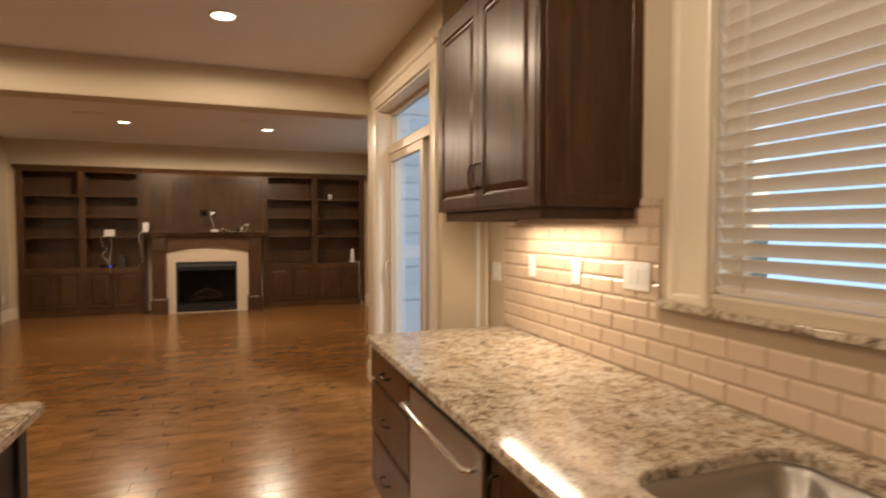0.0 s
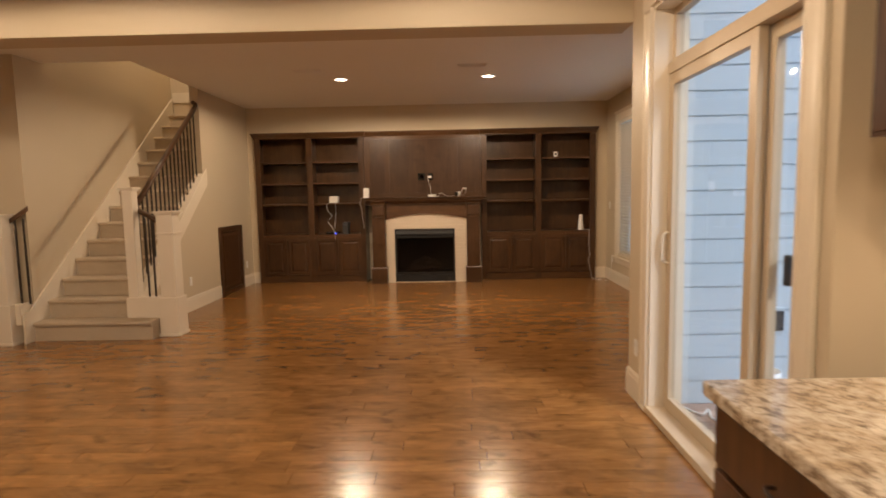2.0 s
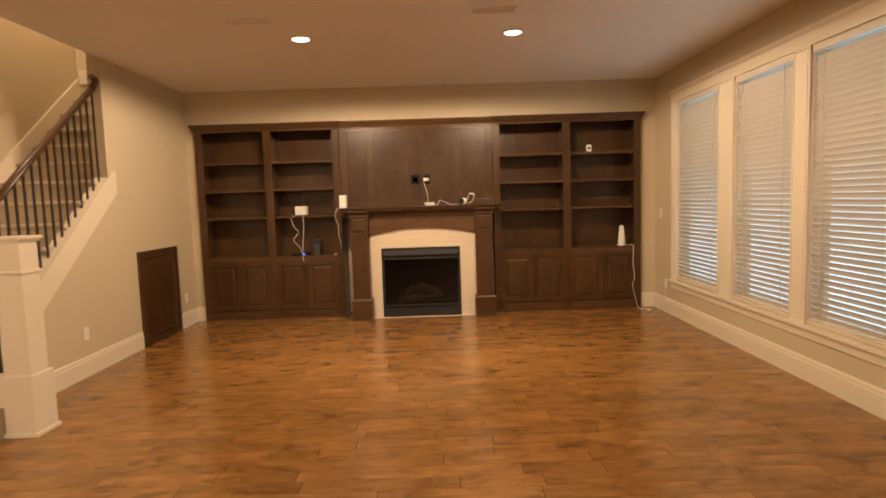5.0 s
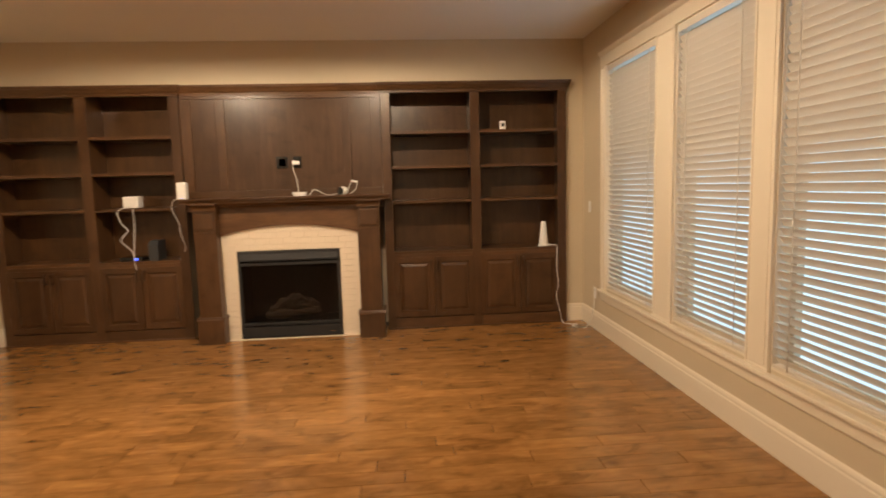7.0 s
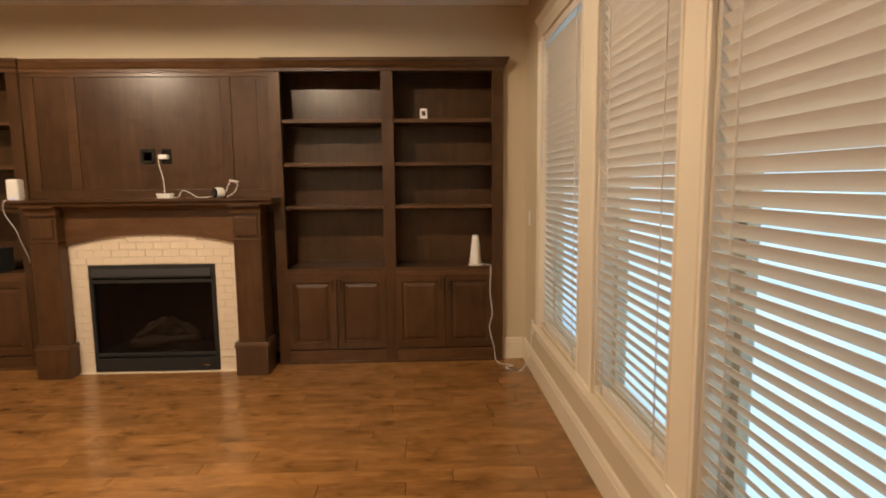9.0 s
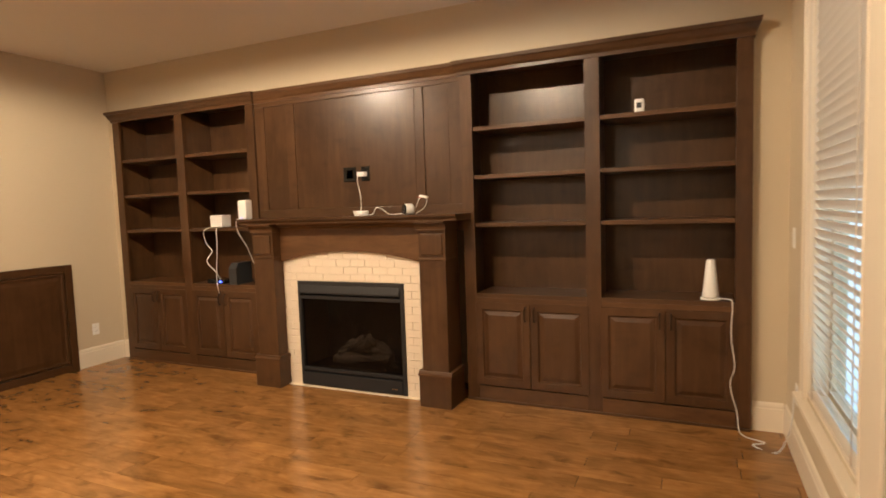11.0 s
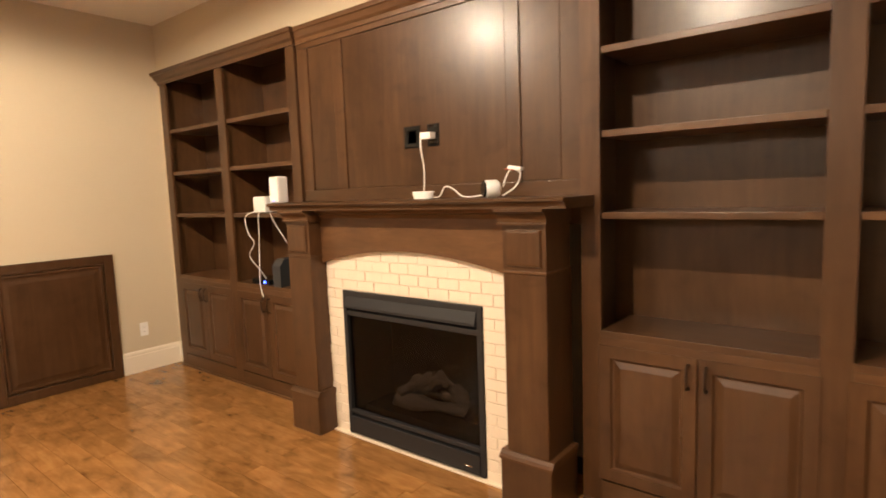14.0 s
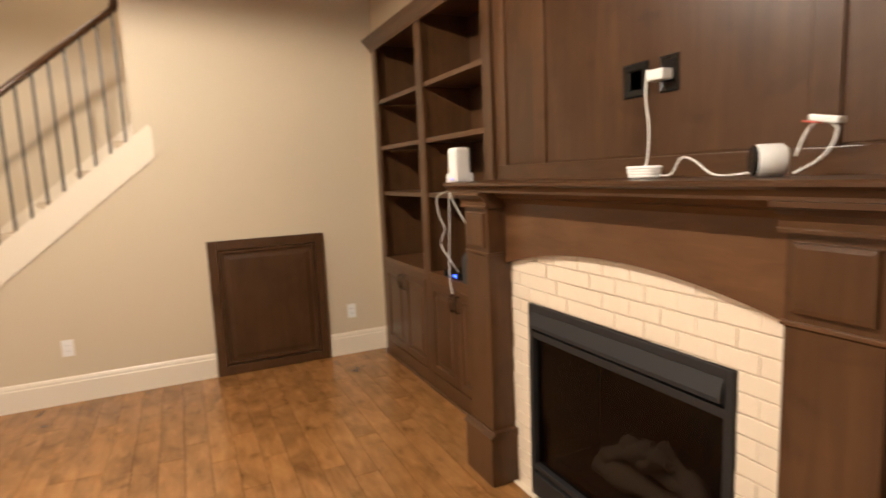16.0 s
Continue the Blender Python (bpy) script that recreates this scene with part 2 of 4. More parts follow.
def panel(x0, x1, z0, z1, y, profile, thick=0.02):
    """A panel facing -y whose front follows rings of (inset, height towards the viewer)."""
    bm = bmesh.new()
    rings = []
    for inset, up in [(0.0, -thick)] + list(profile):
        a, c, d, e = x0 + inset, x1 - inset, z0 + inset, z1 - inset
        rings.append([bm.verts.new(p) for p in ((a, y - up, d), (c, y - up, d), (c, y - up, e), (a, y - up, e))])
    for r, s in zip(rings, rings[1:]):
        for i in range(4):
            bm.faces.new((r[i], r[(i + 1) % 4], s[(i + 1) % 4], s[i]))
    bm.faces.new(rings[-1]), bm.faces.new(rings[0][::-1])
    bmesh.ops.recalc_face_normals(bm, faces=bm.faces)
    return bm


def lathe(rings, segments=24, centre=(0, 0)):
    """A turned body from (radius, height) pairs."""
    bm = bmesh.new()
    loops = []
    for r, z in rings:
        loops.append([bm.verts.new((centre[0] + r * math.cos(2 * math.pi * i / segments), centre[1] + r * math.sin(2 * math.pi * i / segments), z)) for i in range(segments)])
    for p, q in zip(loops, loops[1:]):
        for i in range(segments):
            bm.faces.new((p[i], p[(i + 1) % segments], q[(i + 1) % segments], q[i]))
    bm.faces.new(loops[0][::-1]), bm.faces.new(loops[-1])
    bmesh.ops.recalc_face_normals(bm, faces=bm.faces)
    for f in bm.faces:
        f.smooth = len(f.verts) == 4
    return bm


def tube(points, radius, sides=8, steps=6):
    """A round cord or bar along a smooth line through points."""
    pts = [Vector(p) for p in points]
    line = []
    for i in range(len(pts) - 1):
        p0, p1, p2, p3 = pts[max(i - 1, 0)], pts[i], pts[i + 1], pts[min(i + 2, len(pts) - 1)]
        for k in range(steps):
            s = k / steps
            line.append(0.5 * ((2 * p1) + (p2 - p0) * s + (2 * p0 - 5 * p1 + 4 * p2 - p3) * s * s + (3 * p1 - p0 - 3 * p2 + p3) * s ** 3))
    line.append(pts[-1])
    bm = bmesh.new()
    loops = []
    for i, p in enumerate(line):
        d = (line[min(i + 1, len(line) - 1)] - line[max(i - 1, 0)]).normalized()
        u = d.orthogonal().normalized() if abs(d.z) > 0.95 else d.cross(Vector((0, 0, 1))).normalized()
        v = d.cross(u)
        loops.append([bm.verts.new(p + radius * (math.cos(2 * math.pi * k / sides) * u + math.sin(2 * math.pi * k / sides) * v)) for k in range(sides)])
    for p, q in zip(loops, loops[1:]):
        for k in range(sides):
            bm.faces.new((p[k], p[(k + 1) % sides], q[(k + 1) % sides], q[k])).smooth = True
    bm.faces.new(loops[0][::-1]), bm.faces.new(loops[-1])
    bmesh.ops.recalc_face_normals(bm, faces=bm.faces)
    return bm


def meshed(name, bm, mat):
    me = bpy.data.meshes.new(name)
    bm.to_mesh(me)
    bm.free()
    me.materials.append(mat)
    return me


def part(name, bm, mat, parent, label="", m=None):
    ob = new(name, bm if isinstance(bm, bpy.types.Mesh) else meshed(name, bm, mat))
    ob.parent = parent
    if m is not None:
        ob.matrix_local = m
    return tagged(ob, label) if label else ob


def thing(name, label, category, m=None, group="", kind=""):
    ob = new(name)
    ob.empty_display_size = 0.1
    if m is not None:
        ob.matrix_world = m
    return tagged(ob, label, category, group, kind)


def setting(name, bm, mat, label="", category=""):
    return tagged(new(name, meshed(name, bm, mat)), label or name.replace("_", " "), category or name.split("_")[0], kind="structure")


DOOR_PROFILE = [(0, 0.0), (0.003, 0.003), (0.055, 0.003), (0.062, -0.008), (0.07, -0.009), (0.095, 0.001), (0.1, 0.002)]
FLAT_PROFILE = [(0, 0.0), (0.05, 0.0), (0.058, -0.008), (0.064, -0.009)]


def pull(parent, x, y, z, length=0.1, level=False):
    """An arched bronze pull handle standing out towards -y."""
    h = length / 2
    pts = [(-h, 0, 0), (-h * 0.95, -0.022, 0), (-h * 0.4, -0.032, 0), (h * 0.4, -0.032, 0), (h * 0.95, -0.022, 0), (h, 0, 0)]
    pts = [(x + a, y + c, z) if level else (x, y + c, z + a) for a, c, _ in pts]
    return part("handle", tube(pts, 0.0055, 8, 4), BRONZE, parent, "dark bronze pull handle")


# ---------------------------------------------------------------- shell
XL, XR = -3.56, 2.52          # living room side walls
YB = 11.22                     # fireplace wall
XS = 1.195                      # wall that holds the sliding door
XK = 1.52                      # kitchen wall with tiles
XST = -4.55                    # outer wall of the stairs
ST = 0.22                      # thickness of the sliding door wall
YK = 3.2                       # where the kitchen wall steps in
YJ = 5.35                      # where the living room widens
floor = setting("floor", boxes((-7, XK, -3.2, YK, -0.1, -0.012), (-7, XS + ST, YK, YJ, -0.1, -0.012), (-7, 2.66, YJ, 11.4, -0.1, -0.012)), DARK, "dark wood plank floor", "floor")
setting("ceiling", boxes((-7, 1.7, -3.2, 7.5, CEIL, CEIL + 0.2), (XL, 2.75, 7.5, 11.4, CEIL, CEIL + 0.2), (1.7, 2.75, YJ, 7.5, CEIL, CEIL + 0.2)), CEILP, "off-white textured ceiling", "ceiling")
setting("ceiling_beam", boxes((-7, XS, YJ - 0.02, YJ + 0.25, 2.62, CEIL - 0.002), bevel=0.008), WALL, "wide tan painted header between kitchen and living room", "beam")
setting("wall_fireplace", boxes((XST - 0.2, 2.7, YB, YB + 0.15, -0.1, CEIL)), WALL, "tan painted wall behind the built-in shelves", "wall")
WIN = [(9.18, 10.2), (8.0, 8.89), (6.80, 7.80)]      # window openings along y
WZ0, WZ1 = 0.46, 2.56
segs = [(XR, XR + 0.16, YJ, 11.4, -0.1, WZ0), (XR, XR + 0.16, YJ, 11.4, WZ1, CEIL), (XR, XR + 0.16, WIN[0][1], 11.4, WZ0, WZ1), (XR, XR + 0.16, YJ, WIN[2][0], WZ0, WZ1),
        (XR, XR + 0.16, WIN[1][1], WIN[0][0], WZ0, WZ1), (XR, XR + 0.16, WIN[2][1], WIN[1][0], WZ0, WZ1)]
setting("wall_windows", boxes(*segs), WALL, "tan painted wall with three tall windows", "wall")
SY0, SY1, SZ1 = 3.38, 4.95, 2.60     # sliding door opening
setting("wall_slider", boxes((XS, XS + ST, SY1, YJ, -0.1, CEIL), (XS, XS + ST, YK, SY0, -0.1, CEIL), (XS, XS + ST, SY0, SY1, SZ1, CEIL), (XS, XS + ST, SY0, SY1, -0.1, 0.0)), WALL, "tan painted wall round the sliding door", "wall")
setting("wall_jog", boxes((XS + ST, XR + 0.16, YJ - 0.12, YJ, -0.1, CEIL)), WALL, "tan wall where the living room widens", "wall")
KW0, KW1, KZ0, KZ1 = 0.15, 1.36, 1.27, 2.42
setting("wall_kitchen", boxes((XK, XK + 0.15, -3.2, KW0, -0.1, CEIL), (XK, XK + 0.15, KW1, YK + 0.1, -0.1, CEIL), (XK, XK + 0.15, KW0, KW1, -0.1, KZ0), (XK, XK + 0.15, KW0, KW1, KZ1, CEIL), (XS + ST, XK, YK, YK + 0.1, -0.1, CEIL)), WALL, "tan painted kitchen wall", "wall")
setting("wall_back", boxes((-7, 1.7, -3.35, -3.2, -0.1, CEIL)), WALL, "plain tan wall", "wall")
setting("wall_far_left", boxes((-7.15, -7, -3.2, 7.25, -0.1, CEIL)), WALL, "plain tan wall", "wall")
setting("wall_stair_front", boxes((-7, XST - 0.15, 7.1, 7.25, -0.1, CEIL)), WALL, "tan wall beside the stairs", "wall")
setting("wall_stair_side", boxes((XST - 0.15, XST, 7.1, 11.3, -0.1, 5.2)), WALL, "tall tan stairwell wall", "wall")
setting("wall_stair_end", boxes((XST, XL - 0.12, 10.35, 10.5, 2.7, 5.2)), WALL, "tan wall at the head of the stairs", "wall")
setting("wall_stair_upper", boxes((XL - 0.12, XL, 7.5, 9.1, CEIL + 0.2, 5.2), (XST, XL - 0.12, 7.4, 7.5, CEIL + 0.2, 5.2)), WALL, "upper stairwell wall", "wall")
setting("ceiling_stairwell", boxes((XST - 0.15, XL, 7.3, 10.5, 5.2, 5.3)), CEILP, "stairwell ceiling", "ceiling")
RISE, RUN, Y1 = 0.2, 0.243, 7.02


def stair_line(y):
    return RISE + (RISE / RUN) * (y - Y1)


# living side wall: full height past the railing, and a raking wall under the stairs
outline = [(7.32, -0.1), (11.22, -0.1), (11.22, CEIL), (9.1, CEIL), (9.1, stair_line(9.1) - 0.2), (7.32, stair_line(7.32) - 0.2)]
setting("wall_left", extruded(outline, XL - 0.12, XL), WALL, "tan painted living room wall under the stairs", "wall")
setting("wall_left_upper", boxes((XL - 0.12, XL, 9.1, 10.5, CEIL + 0.002, 5.2)), WALL, "upper stairwell wall", "wall")

# baseboards: tall boards with a moulded top
BASE = [(0, 0), (0.016, 0), (0.016, 0.145), (0.012, 0.152), (0.012, 0.166), (0.008, 0.178), (0.003, 0.185), (0, 0.187)]


def baseboard(name, a, b, m):
    ob = setting(name, extruded([(-u, v) for u, v in BASE], a, b), TRIM, "tall cream baseboard with moulded top", "baseboard")
    ob.matrix_world = m
    return ob



baseboard("baseboard_left", 7.3, 9.494, pose(XL, 0, 0, 0, 0, 90))
baseboard("baseboard_left_corner", 10.376, 10.87, pose(XL, 0, 0, 0, 0, 90))
baseboard("baseboard_right", -10.89, -YJ, pose(XR, 0, 0, 0, 0, -90))
baseboard("baseboard_pier", -YJ - 0.015, -SY1 - 0.117, pose(XS, 0, 0, 0, 0, -90))
baseboard("baseboard_stair_front", -7, XST - 0.15, pose(0, 7.1, 0))

# ---------------------------------------------------------------- built-in bookcases
YC = 10.83      # face of the bookcases
CROWN = [(0, 0), (0, -0.10), (-0.012, -0.10), (-0.014, -0.075), (-0.03, -0.06), (-0.045, -0.03), (-0.055, -0.025), (-0.06, 0), ]


def bookcase(x0, x1, label):
    """Two open shelf bays over two pairs of raised-panel doors."""
    t = thing("built_in_bookcase", label, "bookcase", pose((x0 + x1) / 2, YC, 0))
    w = (x1 - x0) / 2
    depth, st, top, zc, zb = YB - YC - 0.004, 0.092, 2.50, 0.825, 0.115
    part("back_panel", boxes((-w, w, depth - 0.02, depth, 0, top)), WOOD, t)
    for x in (-w, w - 0.02):
        part("side_panel", boxes((x, x + 0.02, 0.022, depth - 0.022, 0, top)), WOOD, t)
    for k, (a, c) in enumerate(((-w, -w + st), (-0.05, 0.05), (w - st, w))):
        part("stile", boxes((a, c, 0, 0.022, 0, top), bevel=0.002), WOOD, t)
    part("centre_panel", boxes((-0.03, 0.03, 0.022, depth - 0.022, zb, top)), WOOD, t)
    for a, c in ((-w + st, -0.05), (0.05, w - st)):
        part("top_rail", boxes((a, c, 0.001, 0.022, 2.455, top)), WOODX, t)
        part("counter_shelf", boxes((a, c, 0.001, depth - 0.022, zc - 0.03, zc), bevel=0.002), WOODX, t)
        part("bottom_rail", boxes((a, c, 0.001, 0.022, 0, zb)), WOODX, t)
        part("counter_rail", boxes((a, c, 0.0015, 0.022, zc - 0.095, zc - 0.0305), bevel=0.002), WOODX, t)
        for z in (2.065, 1.71, 1.355):
            part("shelf", boxes((a + 0.002, c - 0.002, 0.012, depth - 0.022, z - 0.03, z), bevel=0.003), WOODX, t)
        mid = (a + c) / 2
        for s, e, hx in ((a - 0.012, mid - 0.002, mid - 0.035), (mid + 0.002, c + 0.012, mid + 0.035)):
            d = part("door", panel(s, e, zb + 0.01, zc - 0.065, -0.001, DOOR_PROFILE), WOOD, t, "raised-panel cabinet door")
            pull(d, hx, -0.004, zc - 0.145)
    part("top_board", boxes((-w, w, 0.0, depth, top, top + 0.02)), WOODX, t)
    part("crown_moulding", crown_run(-w, w, top + 0.045), WOODX, t, "stepped crown moulding")
    part("base_moulding", boxes((-w, w, -0.012, 0, 0, 0.018), bevel=0.004), WOODX, t)
    return t


def crown_run(a, c, ztop):
    """Crown moulding along the front, mitred round the ends that stand free."""
    bm = bmesh.new()
    ends = []
    for x, s in ((a, -1), (c, 1)):
        ends.append([bm.verts.new((x - s * u * 0.7, u, ztop + v)) for u, v in CROWN])
    n = len(CROWN)
    for i in range(n):
        bm.faces.new((ends[0][i], ends[0][(i + 1) % n], ends[1][(i + 1) % n], ends[1][i]))
    for x, s, e in ((a, -1, ends[0]), (c, 1, ends[1])):
        back = [bm.verts.new((x - s * u * 0.7, 0.05, ztop + v)) for u, v in CROWN]
        for i in range(n):
            bm.faces.new((e[i], e[(i + 1) % n], back[(i + 1) % n], back[i]))
        bm.faces.new(back)
    bmesh.ops.recalc_face_normals(bm, faces=bm.faces)
    return bm


LX0, LX1, RX0, RX1 = -3.43, -1.58, 0.40, 2.32
bookcase(LX0, LX1, "dark walnut-stained built-in bookcase with open shelves and panelled doors")
bookcase(RX0, RX1, "dark walnut-stained built-in bookcase with nearly empty shelves and panelled doors")
# short wall returns that frame the bookcases, with their own baseboards
YR = 10.88
setting("wall_over_bookcases", boxes((LX0 - 0.004, RX1 + 0.004, YR, YB, 2.53, CEIL)), WALL, "tan wall over the bookcases", "wall")
setting("wall_return_left", boxes((XL, LX0 - 0.004, YR, YB, 0, CEIL)), WALL, "narrow tan wall return beside the bookcase", "wall")
setting("wall_return_right", boxes((RX1 + 0.004, XR, YR, YB, 0, CEIL)), WALL, "narrow tan wall return beside the bookcase", "wall")
baseboard("baseboard_return_left", XL + 0.017, LX0 - 0.004, pose(0, YR, 0))
baseboard("baseboard_return_right", RX1 + 0.004, XR - 0.017, pose(0, YR, 0))

# ---------------------------------------------------------------- overmantel panelling
FX = -0.567
OX = (LX1 + RX0) / 2
over = thing("overmantel_panelling", "dark walnut panelled wall over the mantel, with three recessed panels", "wall panelling", pose(OX, YC + 0.02, 0))
hw = (RX0 - LX1) / 2 - 0.002
part("backing", boxes((-hw, hw, 0.012, 0.1, 1.3, 2.5)), WOOD, over)
P = [(-0.885, -0.645), (-0.56, 0.6), (0.675, 0.89)]
PZ0, PZ1 = 1.505, 2.41
for a, c in ((-hw, P[0][0]), (P[0][1], P[1][0]), (P[1][1], P[2][0]), (P[2][1], hw)):
    part("stile", boxes((a, c, 0, 0.012, PZ0, PZ1), bevel=0.0015), WOOD, over)
part("top_rail", boxes((-hw, hw, 0, 0.012, PZ1 + 0.001, 2.5), bevel=0.003), WOODX, over)
part("bottom_rail", boxes((-hw, hw, 0, 0.012, 1.3, PZ0 - 0.001), bevel=0.003), WOODX, over)
for a, c in P:
    part("recessed_panel", panel(a, c, PZ0, PZ1, 0.012, [(0, 0.001), (0.005, 0.001), (0.007, 0.003), (0.012, 0.003)], 0.0), WOOD, over)
part("crown_moulding", extruded([(u * 0.8, 2.545 + v) for u, v in CROWN], -hw, hw), WOODX, over)

# ---------------------------------------------------------------- fireplace
BY = 10.70
surround = thing("brick_surround", "cream painted brick surround of the fireplace", "fireplace surround", pose(FX, BY, 0))
FW, FH = 0.505, 0.90
BW = 0.72
part("mortar_bed", boxes((-BW, -FW, 0.006, 0.13, 0, 1.22), (FW, BW, 0.006, 0.13, 0, 1.22), (-FW, FW, 0.006, 0.13, FH, 1.22)), GROUT, surround)
part("hearth_strip", boxes((-BW, BW, -0.03, 0.004, 0.0, 0.008), bevel=0.002), BRICK, surround, "thin cream strip along the floor")

mantel = thing("fireplace_mantel", "dark walnut mantel with shelf, corbels, plinths and arched frieze", "mantel", pose(-0.54, 0, 0))
PF = 10.585
for s in (-1, 1):
    a, c = sorted((s * 0.68, s * 0.895))
    part("pilaster", panel(a, c, 0.26, 1.10, PF, [(0, 0), (0.004, 0.004), (0.02, 0.004)], 0.24), WOOD, mantel)
    part("plinth", boxes((a - 0.022, c + 0.022, PF - 0.028, 10.82, 0, 0.235), bevel=0.004), WOOD, mantel)
    part("plinth_moulding", extruded([(PF - 0.034, 0.235), (PF - 0.034, 0.245), (PF - 0.02, 0.255), (PF - 0.012, 0.27), (10.82, 0.27), (10.82, 0.235)], a - 0.028, c + 0.028), WOODX, mantel)
    part("neck_moulding", boxes((a - 0.006, c + 0.006, PF - 0.01, 10.82, 1.10, 1.112), bevel=0.003), WOODX, mantel, "thin worn bead moulding")
    part("capital", panel(a, c, 1.112, 1.314, PF - 0.003, [(0, 0), (0.02, 0.0), (0.023, 0.012), (0.034, 0.014)], 0.23), WOOD, mantel)
    part("corbel", extruded([(PF, 1.3150), (PF - 0.022, 1.3150), (PF - 0.022, 1.3227), (PF - 0.016, 1.3258), (PF - 0.018, 1.3405), (PF - 0.026, 1.3552), (PF - 0.04, 1.3673), (PF - 0.055, 1.3731), (PF - 0.055, 1.3855), (10.8, 1.3855), (10.8, 1.3150)], a - 0.012, c + 0.012), WOODX, mantel)
arch = [(-0.68, 1.385), (-0.68, 1.06)]
arch += [(-0.68 + 1.36 * k / 24, 1.06 + 0.095 * math.sin(math.pi * k / 24) ** 0.8) for k in range(1, 24)]
arch += [(0.68, 1.06), (0.68, 1.385)]
part("arched_frieze", extruded(arch, BY - 0.03, BY - 0.004, "Y"), WOODX, mantel, "frieze board with a shallow arched lower edge")
part("bed_moulding", extruded([(BY - 0.03, 1.335), (BY - 0.04, 1.335), (BY - 0.05, 1.355), (BY - 0.075, 1.365), (BY - 0.085, 1.385), (BY - 0.03, 1.385)], -0.68, 0.68), WOODX, mantel)
part("mantel_shelf", extruded([(10.84, 1.386), (10.845, 1.432), (10.53, 1.432), (10.522, 1.426), (10.522, 1.418), (10.535, 1.41), (10.545, 1.395), (10.545, 1.386)], -1.005, 1.005), WOODX, mantel, "long moulded mantel shelf")

fire = thing("gas_fireplace", "black gas fireplace insert with glass front and ceramic logs", "fireplace", pose(FX, BY, 0))
part("surround_frame", boxes((-FW, -FW + 0.03, -0.012, 0.1, 0.012, FH), (FW - 0.03, FW, -0.012, 0.1, 0.012, FH), (-FW + 0.03, FW - 0.03, -0.012, 0.1, FH - 0.03, FH), bevel=0.003), BLACK, fire)
part("hood_louver", extruded([(-0.012, FH - 0.03), (-0.03, FH - 0.085), (-0.03, FH - 0.1), (0.0, FH - 0.1), (0.02, FH - 0.03)], -FW + 0.03, FW - 0.03), BLACK, fire, "sloping black hood")
part("upper_bar", boxes((-FW + 0.03, FW - 0.03, -0.01, 0.03, FH - 0.15, FH - 0.118), bevel=0.004), BLACK, fire)
part("lower_panel", boxes((-FW + 0.03, FW - 0.03, -0.018, 0.03, 0.02, 0.125), bevel=0.004), BLACK, fire)
part("lower_bar", boxes((-FW + 0.03, FW - 0.03, -0.012, 0.03, 0.14, 0.165), bevel=0.004), BLACK, fire)
part("badge", boxes((0.38, 0.43, -0.0205, -0.019, 0.055, 0.062)), CHROME, fire, "small bright badge")
part("firebox", boxes((-FW + 0.03, FW - 0.03, 0.36, 0.37, 0.02, FH), (-FW + 0.01, -FW + 0.03, 0.1, 0.36, 0.02, FH), (FW - 0.03, FW - 0.01, 0.1, 0.36, 0.02, FH), (-FW + 0.03, FW - 0.03, 0.1, 0.36, 0.12, 0.16), (-FW + 0.03, FW - 0.03, 0.1, 0.36, FH - 0.12, FH - 0.1)), BLACK, fire)
part("glass_front", boxes((-FW + 0.03, FW - 0.03, 0.012, 0.016, 0.166, FH - 0.151)), SMOKE, fire, "smoked glass front").visible_shadow = False
for k, (lx, lz, ll, ang, r) in enumerate(((-0.02, 0.215, 0.56, 4, 0.055), (0.03, 0.29, 0.44, -8, 0.05), (-0.12, 0.32, 0.3, 28, 0.045), (0.13, 0.32, 0.28, -32, 0.045), (0.0, 0.35, 0.2, 12, 0.04), (0.2, 0.25, 0.24, -55, 0.04))):
    bm = lathe([(r * (0.75 + 0.25 * math.sin(7 * j + k)) * (0.8 if j in (0, 10) else 1), ll * (j / 10 - 0.5)) for j in range(11)], 12)
    for v in bm.verts:
        v.co += 0.026 * noise.noise_vector(v.co * 22 + Vector((k, 0, 0)))
    part("ceramic_log", bm, STONE, fire, "grey-brown ceramic log", pose(lx, 0.2 + 0.04 * (k % 2), lz, 0, 90 - ang, 0))

